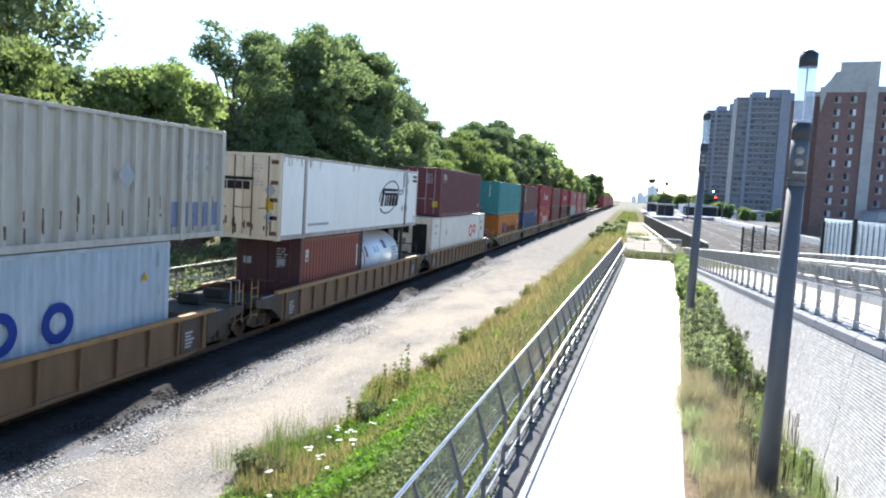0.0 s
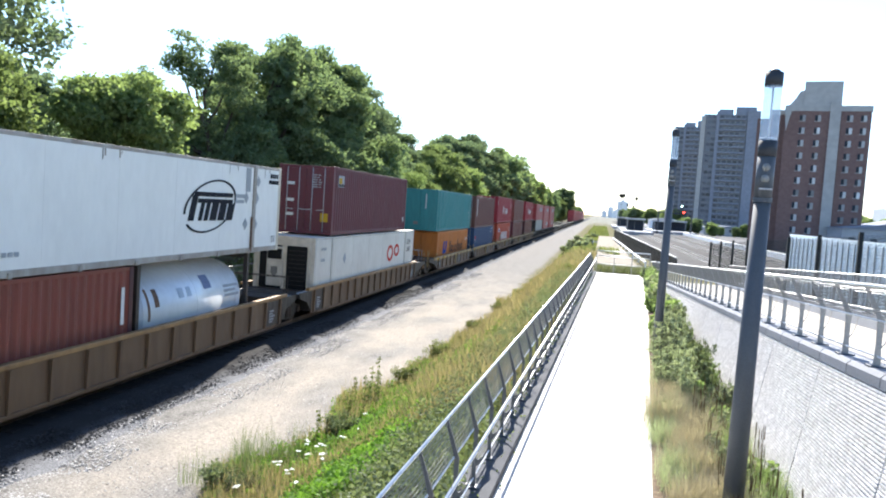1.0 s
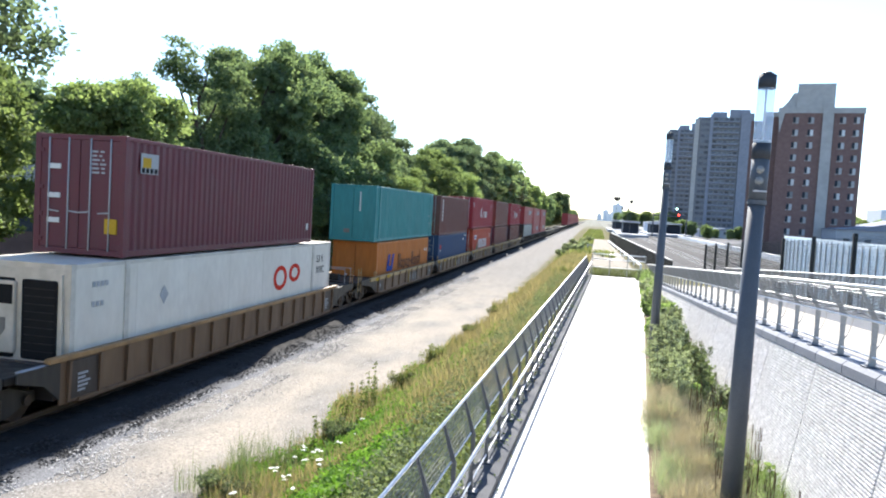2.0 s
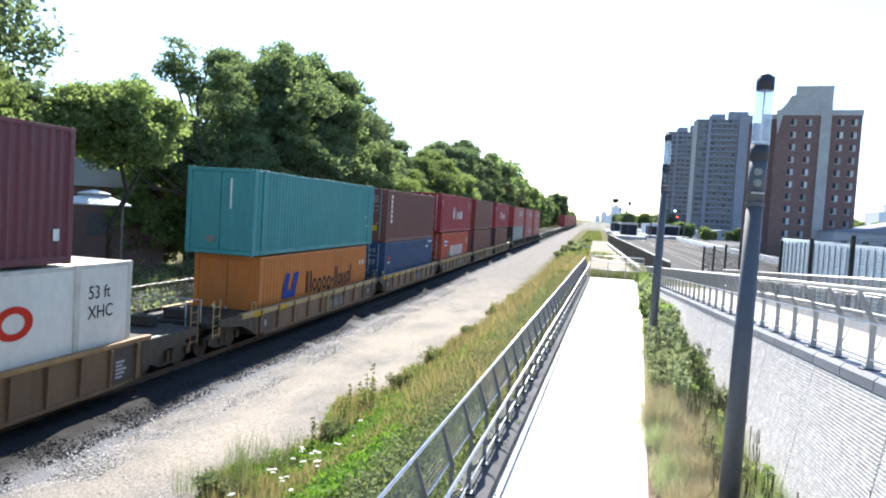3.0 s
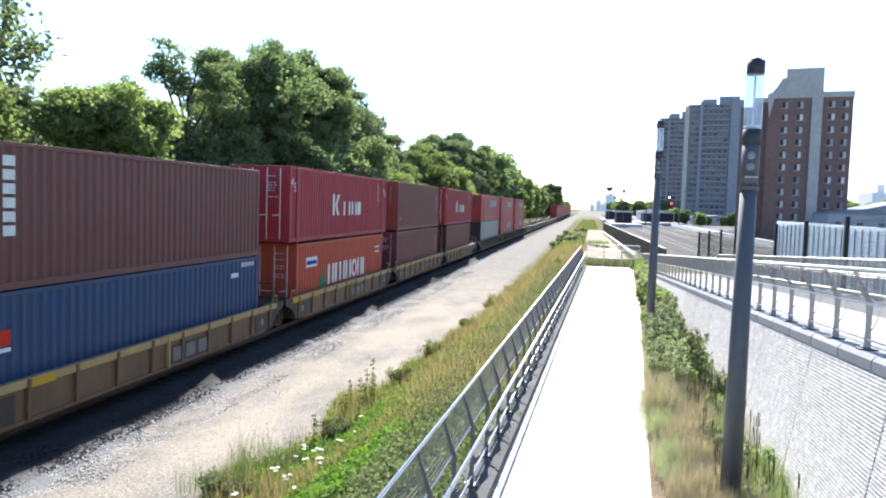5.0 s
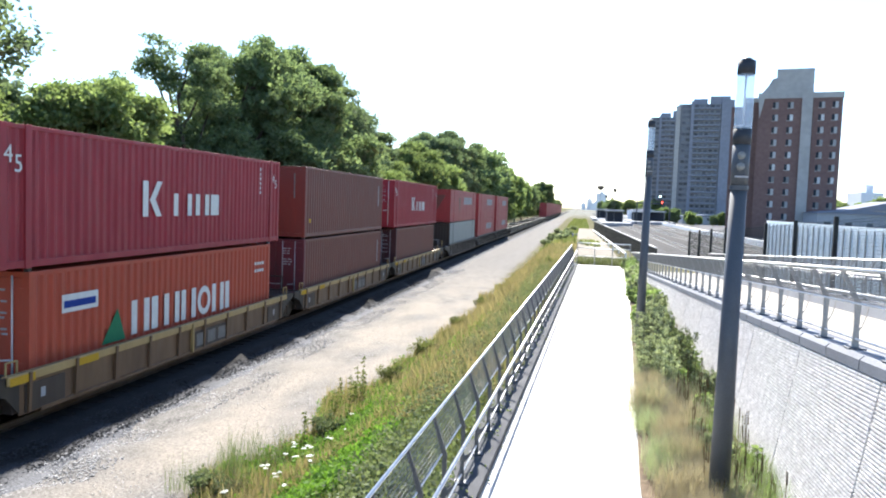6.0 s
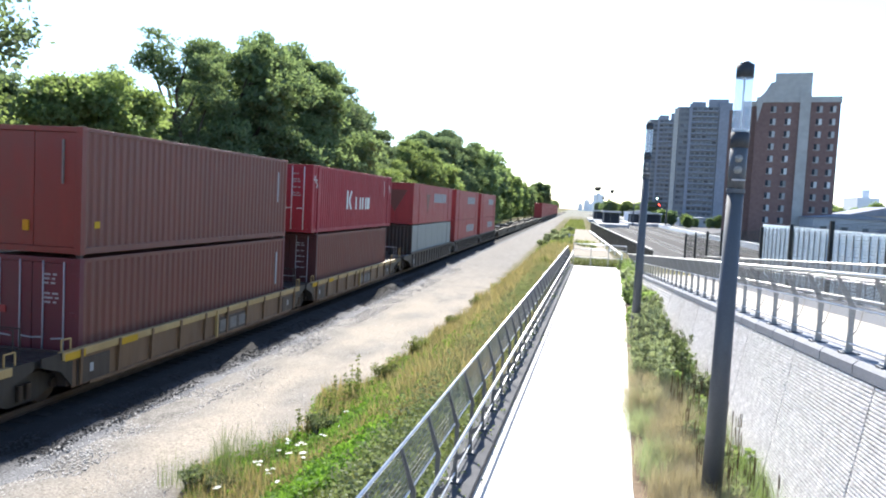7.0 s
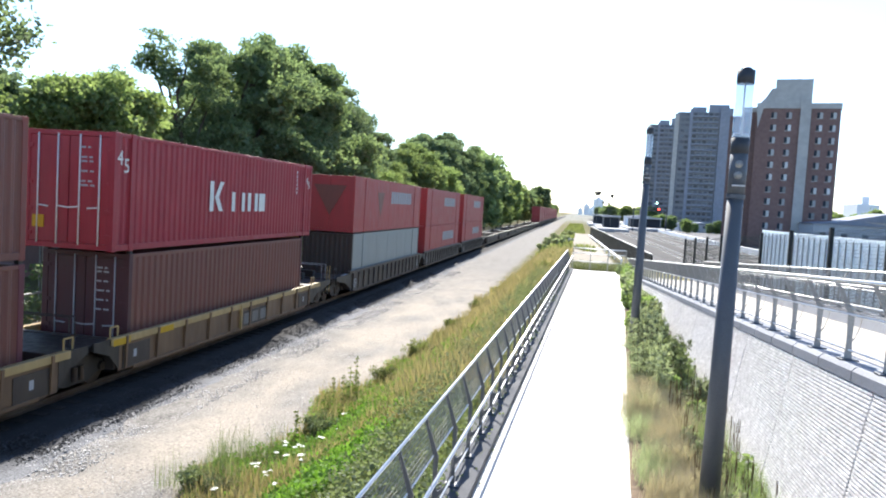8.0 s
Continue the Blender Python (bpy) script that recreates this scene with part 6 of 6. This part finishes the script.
for i in range(16):
    x, y = -6.0 + rnd0.gauss(0, 0.4), 13.4 + rnd0.gauss(0, 0.8)
    pts = [(rnd0.gauss(0, 0.12), rnd0.gauss(0, 0.12), 0) for _ in range(70)]
    wisp = thing("wispy_weed", "wispy grey-green weed on the gravel edge", "weed", "wispy weeds", at=pose(x, y, foot(x, y)))
    tagged(part("tuft", blades(pts, [rnd0.uniform(0.3, 0.85) for _ in pts], 0.003, 0.7, 700 + i), M_sage, wisp), kind="stuff")
for i in range(10):
    x, y = -5.35 + rnd0.gauss(0, 0.3), 17.6 + rnd0.gauss(0, 1.2)
    stalk = thing("tall_stalk", "thin tall green weed stalk", "weed", "tall stalks", at=pose(x, y, foot(x, y)))
    h = rnd0.uniform(0.6, 1.1)
    part("stem", Geo().tube((0, 0, 0), (0.03, 0, h), 0.008, 0.003, n=5), M_weed, stalk)
    part("leaves", leaf_cloud([(0.0, 0.0, h * k / 8, 0.05) for k in range(1, 9)], 14, 0.05, 1.0, 720 + i, -0.3), M_grass, stalk)


def bed_left(y):
    return 0.76 + (y - 7.9) * 0.0587


def bed_right(y):
    return wall_x(y, 2.1)


# tan feather grasses, green stems with brown heads, then bushes further along the bed
def grass_clump(x, y, h, n, mat, label, seed):
    rnd = random.Random(seed)
    root = thing("grass_clump", label, "grass", "bed grasses", at=pose(x, y, 2.03))
    pts = [(rnd.gauss(0, 0.11), rnd.gauss(0, 0.11), 0) for _ in range(n)]
    tagged(part("tuft", blades(pts, [h * rnd.uniform(0.4, 1.0) for _ in pts], 0.002, 1.0, seed), mat, root), kind="stuff")
    return root


for i in range(64):
    y = 4.6 + 7.4 * rnd0.random()
    u = rnd0.random()
    x = bed_left(y) + 0.13 + u * (bed_right(y) - bed_left(y)) * 0.56
    tan = u < 0.8
    grass_clump(x, y, rnd0.uniform(0.34, 0.54), 620, M_straw if rnd0.random() < 0.86 else M_bed_leaf, "soft tan feather grass clump in the planting bed" if tan else "grey-green grass clump in the planting bed", 100 + i)
for i in range(46):
    y = 5.5 + 13.0 * rnd0.random() ** 0.8
    x = bed_right(y) - 0.08 - rnd0.random() * (bed_right(y) - bed_left(y)) * (0.45 if y < 12 else 0.75)
    shrub("bed_plant", "leafy green perennial in the planting bed", x, y, 2.03, rnd0.uniform(0.3, 0.55), 0.15, 200 + i, (M_bed_green, M_bed_leaf)[i % 2], 0.045, 36, 7, "bed plants", True)
rnd2 = random.Random(31)
for i in range(60):
    y = 6.0 + 10.5 * rnd2.random()
    x = bed_left(y) + (bed_right(y) - bed_left(y)) * rnd2.uniform(0.62 if y < 11 else 0.05, 0.95)
    grass_clump(x, y, rnd2.uniform(0.35, 0.6), 150, (M_bed_green, M_bed_leaf)[i % 2], "green upright grass clump in the planting bed", 600 + i)
spikes = Geo()
for i in range(150):
    y = 7.0 + 9.2 * rnd0.random()
    x = bed_left(y) + (bed_right(y) - bed_left(y)) * rnd0.uniform(0.45, 0.98)
    h = rnd0.uniform(0.3, 0.6)
    spikes.tube((x, y, 2.05), (x + rnd0.uniform(-0.05, 0.05), y, 2.05 + h), 0.004, n=4, cap=False).tube((x, y, 2.05 + h * 0.72), (x, y, 2.05 + h), 0.007, 0.003, n=5)
stuff("seed_spikes", spikes, M_seed, "brown seed spikes above the bed plants", "seed heads")
for i in range(20):
    y = 11.4 + 5.8 * (i / 19)
    x = bed_left(y) + 0.1 + (bed_right(y) - bed_left(y)) * (0.34 + 0.28 * math.sin(i * 2.1))
    shrub("bush", "dense grey-green bush in the planting bed", x, y, 2.03, rnd0.uniform(0.55, 1.15), 0.22, 300 + i, (M_bed_leaf, M_sage, M_bed_leaf)[i % 3], 0.034, 72, 9, "bed bushes", True)
for i in range(26):
    y = 17 + 20 * i / 25
    x = 0.5 * (bed_left(y) + bed_right(y)) + rnd0.uniform(-0.2, 0.2)
    shrub("bed_plant", "leafy green perennial in the planting bed", x, y, 2.03, rnd0.uniform(0.45, 0.8), 0.28, 400 + i, (M_bed_green, M_bed_leaf)[i % 2], 0.075, 48, 9, "bed plants", True)
pts = [(0.0 + 2.4 * rnd0.random(), 38.3 + 2.5 * rnd0.random(), 1.8) for _ in range(2500)]
stuff("end_grass", blades(pts, [0.3 + 0.3 * rnd0.random() for _ in pts], 0.02, 0.7, 77), M_grass, "grass behind the end railing", "grass")

# ---- beyond the walkway ----
path = Geo().prism([(-0.2, 42), (2.6, 44), (2.0, 110), (0.2, 110)], "z", 1.2, 1.84)
structure("far_path", path, M_path, "pale gravel path beyond the walkway", "path")


def white_barrier():
    root = thing("white_rail", "white pipe rail along the far path", "railing")
    part("rail", Geo().tube((2.95, 47, 2.15), (1.95, 98, 2.05), 0.07, n=8), M_white, root)
    for k in range(10):
        u = k / 9
        x, y = 2.95 - u, 47 + 51 * u
        part("post", Geo().tube((x, y, 1.4), (x, y, 2.12), 0.05, n=6), M_white, root)


white_barrier()


def slat_fence():
    root = thing("slat_fence", "dark slatted fence along the railway land", "fence")
    slat = Geo().box(-0.06, 0.06, -0.3, 0.3, -2.6, 0).mesh("slat", M_black)
    for k in range(90):
        u = k / 89
        part("slat", slat, None, root, at=pose(5.6 - 2.3 * u, 56 + 100 * u, 2.1, 0, 0, 1.3))
    part("top_rail", Geo().bar((5.6, 56, 2.14), (3.3, 156, 2.14), 0.14, 0.1), M_galv, root)


slat_fence()
for k in range(2):
    block = thing("concrete_block", "pale concrete barrier block on the far path", "barrier", "barrier blocks", at=pose(0.0 + 2.6 * k, 118, foot(0.5, 118) - 0.05))
    part("block", Geo().prism([(-0.9, 0), (0.9, 0), (0.8, 0.75), (-0.8, 0.75)], "y", -0.3, 0.3), M_coping, block)

# railway land beyond: tracks, pale edge wall, shelters
for x in (14.0, 19.0, 24.0):
    g = ballast_bed(x, 40, 700, 6.0)
    structure("ballast", g, M_ballast_far, "grey ballast of the further tracks", "ballast", True)
    for s in (-0.72, 0.72):
        structure("rail", Geo().prism([(x + s + a, z + 0.01) for a, z in RAIL], "y", 40, 700), M_lamp, "steel rail of a further track", "rail")
edge_wall = Geo().box(29.5, 30.1, 60, 900, -0.6, 0.5)
structure("edge_wall", edge_wall, M_white, "low white wall beside the further tracks", "wall")
structure("far_road", Geo().prism([(31, 50), (60, 50), (60, 900), (31, 900)], "z", -0.5, -0.42), M_asphalt, "grey asphalt beyond the tracks", "road")


def shelter(bearing, distance, width, label):
    root = thing("platform_shelter", label, "shelter", "platform shelters")
    place_by_bearing(root, bearing, distance, 0, -0.4)
    w = width / 2
    part("roof", Geo().bevel_box(-w - 0.5, w + 0.5, -2, 12, 4.4, 4.9, 0.1), M_coping, root)
    part("wall", Geo().box(-w, w, 0, 10, 1.0, 4.2), M_dark_void, root)
    part("platform", Geo().box(-w - 2, w + 2, -20, 40, 0, 1.0), M_coping, root)
    for s in (-1, 1):
        part("column", Geo().box(s * w - 0.12, s * w + 0.12, -1.5, -1.2, 1.0, 4.4), M_galv, root)


shelter(2.65, 250, 5.0, "platform shelter with white roof and dark glass")
shelter(4.4, 290, 4.0, "platform shelter with white roof")
shelter(5.4, 300, 8.0, "long platform shelter with white roof")
shelter(1.7, 330, 4.0, "small platform shelter with pale roof")


def signal_gantry():
    root = thing("signal_gantry", "railway signal gantry with red lamps", "signal")
    place_by_bearing(root, 4.4, 260, 0, -0.4)
    part("beam", Geo().box(-1, 10, -0.2, 0.2, 7.2, 7.6).box(-1, 10, -0.2, 0.2, 8.2, 8.4), M_lamp, root)
    for x in (-0.8, 9.8):
        part("leg", Geo().box(x - 0.2, x + 0.2, -0.2, 0.2, 0, 8.4), M_lamp, root)
    for x, z, m in ((2.2, 9.4, M_red), (3.2, 7.9, M_red), (7.2, 7.8, M_red), (6.4, 9.8, M_signal_pale)):
        h = part("signal_head", Geo().bevel_box(x - 0.45, x + 0.45, -0.6, -0.3, z - 0.7, z + 0.7, 0.1), M_black, root)
        part("lamp", Geo().tube((x, -0.62, z), (x, -0.72, z), 0.28, n=12), m, h, "lit signal lamp")


signal_gantry()
mast_place = ((1.55, 190, 10.2, 0.95), (2.6, 230, 10.6, 0.6), (2.0, 330, 10.0, 0.5), (2.4, 340, 9.8, 0.5))
for b, d, h, s in mast_place:
    root = thing("light_mast", "slim light mast with a dark head", "street lamp", "light masts")
    place_by_bearing(root, b, d, 0, -0.4)
    part("mast", Geo().tube((0, 0, 0), (0, 0, h), 0.05, 0.03, n=6), M_galv, root)
    part("head", Geo().tube((0, 0, h - 0.5), (0, 0, h + 0.35), s * 0.5, s, n=12).tube((0, 0, h + 0.35), (0, 0, h + 0.6), s, s * 0.6, n=12), M_black, root)


def low_building(x, y, w, d, h, roof, wall_m, roof_m, label, turn=0):
    root = thing("low_building", label, "building", "low buildings", at=pose(x, y, -0.5, 0, 0, turn))
    part("wall", Geo().box(-w / 2, w / 2, 0, d, 0, h), wall_m, root)
    part("roof", Geo().prism([(-w / 2 - 0.4, h), (w / 2 + 0.4, h), (0, h + roof)], "y", -0.4, d + 0.4), roof_m, root)
    pane = Geo().box(-0.6, 0.6, -0.05, 0.1, 0, 1.2).mesh("window", M_pane)
    for k in range(max(1, int(w / 4))):
        part("window", pane, None, root, at=pose(-w / 2 + 2 + 4 * k, 0, h * 0.5))
    return root


low_building(31.5, 78, 15, 12, 3.6, 1.8, M_tower_light, M_tower, "low pale building with a shallow grey roof", -60)
low_building(56, 165, 16, 14, 6.0, 1.0, M_coping, M_tower, "low pale building beyond the fence")
low_building(70, 185, 18, 14, 7.0, 2.2, M_tower_light, M_tower, "grey house roofs in the distance")
low_building(52, 320, 20, 14, 3.4, 0.8, M_coping, M_tower, "long low station building")
low_building(28, 330, 14, 10, 5.0, 0.8, M_white, M_coping, "small white station building")
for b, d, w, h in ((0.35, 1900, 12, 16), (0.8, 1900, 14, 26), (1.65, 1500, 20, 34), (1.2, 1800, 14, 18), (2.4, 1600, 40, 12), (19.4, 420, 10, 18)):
    root = thing("far_building", "far apartment block with haze painted into its pale colour", "building", "far buildings")
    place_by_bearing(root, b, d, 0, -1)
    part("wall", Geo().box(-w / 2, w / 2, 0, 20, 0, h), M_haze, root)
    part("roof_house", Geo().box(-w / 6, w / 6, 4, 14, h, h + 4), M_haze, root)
rnd1 = random.Random(5)
for k in range(9):
    b = 5.8 + 5.0 * k / 8
    o = plant((5, 6)[k % 2], math.sin(radians(b)) * 300, math.cos(radians(b)) * 300 + rnd1.uniform(-15, 15), rnd1.uniform(3.5, 7), 40 * k)
    o["group"] = "distant trees"
for i in range(44):
    b = rnd1.choice((rnd1.uniform(1.2, 5.5), rnd1.uniform(1.0, 12.0), rnd1.uniform(16.5, 24)))
    d = rnd1.uniform(420, 800) if b < 14 else rnd1.uniform(200, 330)
    o = plant(rnd1.choice((5, 6)), math.sin(radians(b)) * d, math.cos(radians(b)) * d, rnd1.uniform(9, 13), rnd1.uniform(0, 360))
    o["group"] = "distant trees"


# ---- behind the train ----
def chain_fence():
    root = thing("chain_link_fence", "grey chain-link fence behind the track", "fence")
    post = Geo().tube((0, 0, 0), (0, 0, 2.0), 0.03, n=8).mesh("post", M_galv)
    for k in range(34):
        part("post", post, None, root, at=pose(-16.0, 8 + 2.6 * k, -0.55))
    part("top_rail", Geo().tube((-16.0, 8, 1.42), (-16.0, 94, 1.42), 0.025, n=8), M_galv, root)
    for k in range(12):
        mesh_panel((-16.0, 8 + 2.6 * k, -0.4), (-16.0, 10.6 + 2.6 * k, -0.4), (-16.0, 10.6 + 2.6 * k, 1.4), (-16.0, 8 + 2.6 * k, 1.4), 0.09, 0.002, root, M_galv)


chain_fence()
house = low_building(-28.5, 37.5, 9.5, 6.0, 5.5, 1.6, M_brick, M_coping, "brick house with a pale shallow roof among the trees", 35)
part("chimney", Geo().bevel_box(1.2, 1.9, 1.2, 1.9, 5.4, 7.6, 0.03), M_brick, house)


def garden_canopy(x, y):
    """A white two-tier garden canopy on four posts."""
    root = thing("garden_canopy", "white two-tier garden canopy on four slim posts", "canopy", at=pose(x, y, -0.5, 0, 0, 35))
    for sx in (-1.25, 1.25):
        for sy in (-1.25, 1.25):
            part("post", Geo().tube((sx, sy, 0), (sx, sy, 4.72), 0.04, n=8), M_galv, root)
    for nm, half, z0, z1, top in (("canopy_sheet", 1.6, 4.62, 5.05, 0.6), ("top_sheet", 0.72, 5.10, 5.32, 0.05)):
        g = Geo()
        for h, z in ((half, z0), (half, z0 + 0.06), (top, z1)):
            g.v += [(-h, -h, z), (h, -h, z), (h, h, z), (-h, h, z)]
        g.f = [(3, 2, 1, 0), (8, 9, 10, 11)] + [(4 * k + i, 4 * k + (i + 1) % 4, 4 * k + 4 + (i + 1) % 4, 4 * k + 4 + i) for k in range(2) for i in range(4)]
        part(nm, g, M_white, root)


garden_canopy(-23.2, 31.9)
under = [( -16.8 - 5.5 * rnd1.random(), 10 + 110 * rnd1.random() ** 1.4, 0) for _ in range(900)]
stuff("undergrowth", leaf_cloud([(x, y, -0.2 + 1.6 * rnd1.random() ** 2, 0.55) for x, y, z in under], 40, 0.16, 1.0, 61, 0.0), M_leaf, "tangled green undergrowth below the trees", "undergrowth")

for i in range(9):
    x, y = rnd1.uniform(-4.5, -0.5), rnd1.uniform(70, 150)
    shrub("weed_clump", "leafy green shrub by the far path", x, y, foot(x, y), rnd1.uniform(0.6, 1.3), 0.7, 500 + i, M_bed_leaf, 0.13, 40, 50, "far shrubs")
low_building(-21.0, 14.5, 3.0, 3.0, 2.3, 0.5, M_tower_light, M_tower, "grey shed behind the chain-link fence", 20)


# ---- what moves ----
def motions():
    times = [0.5 * i for i in range(17)]
    for root, x, y, z in MOVING:
        walk(root, [(t, pose(x, y - travelled(t), z)) for t in times])
    turns = [i / 30.0 for i in range(241)]
    for ws, a, z in WHEELSETS:
        walk(ws, [(t, pose(0, a, z, math.degrees(travelled(t) / WHEEL_R))) for t in turns])


motions()
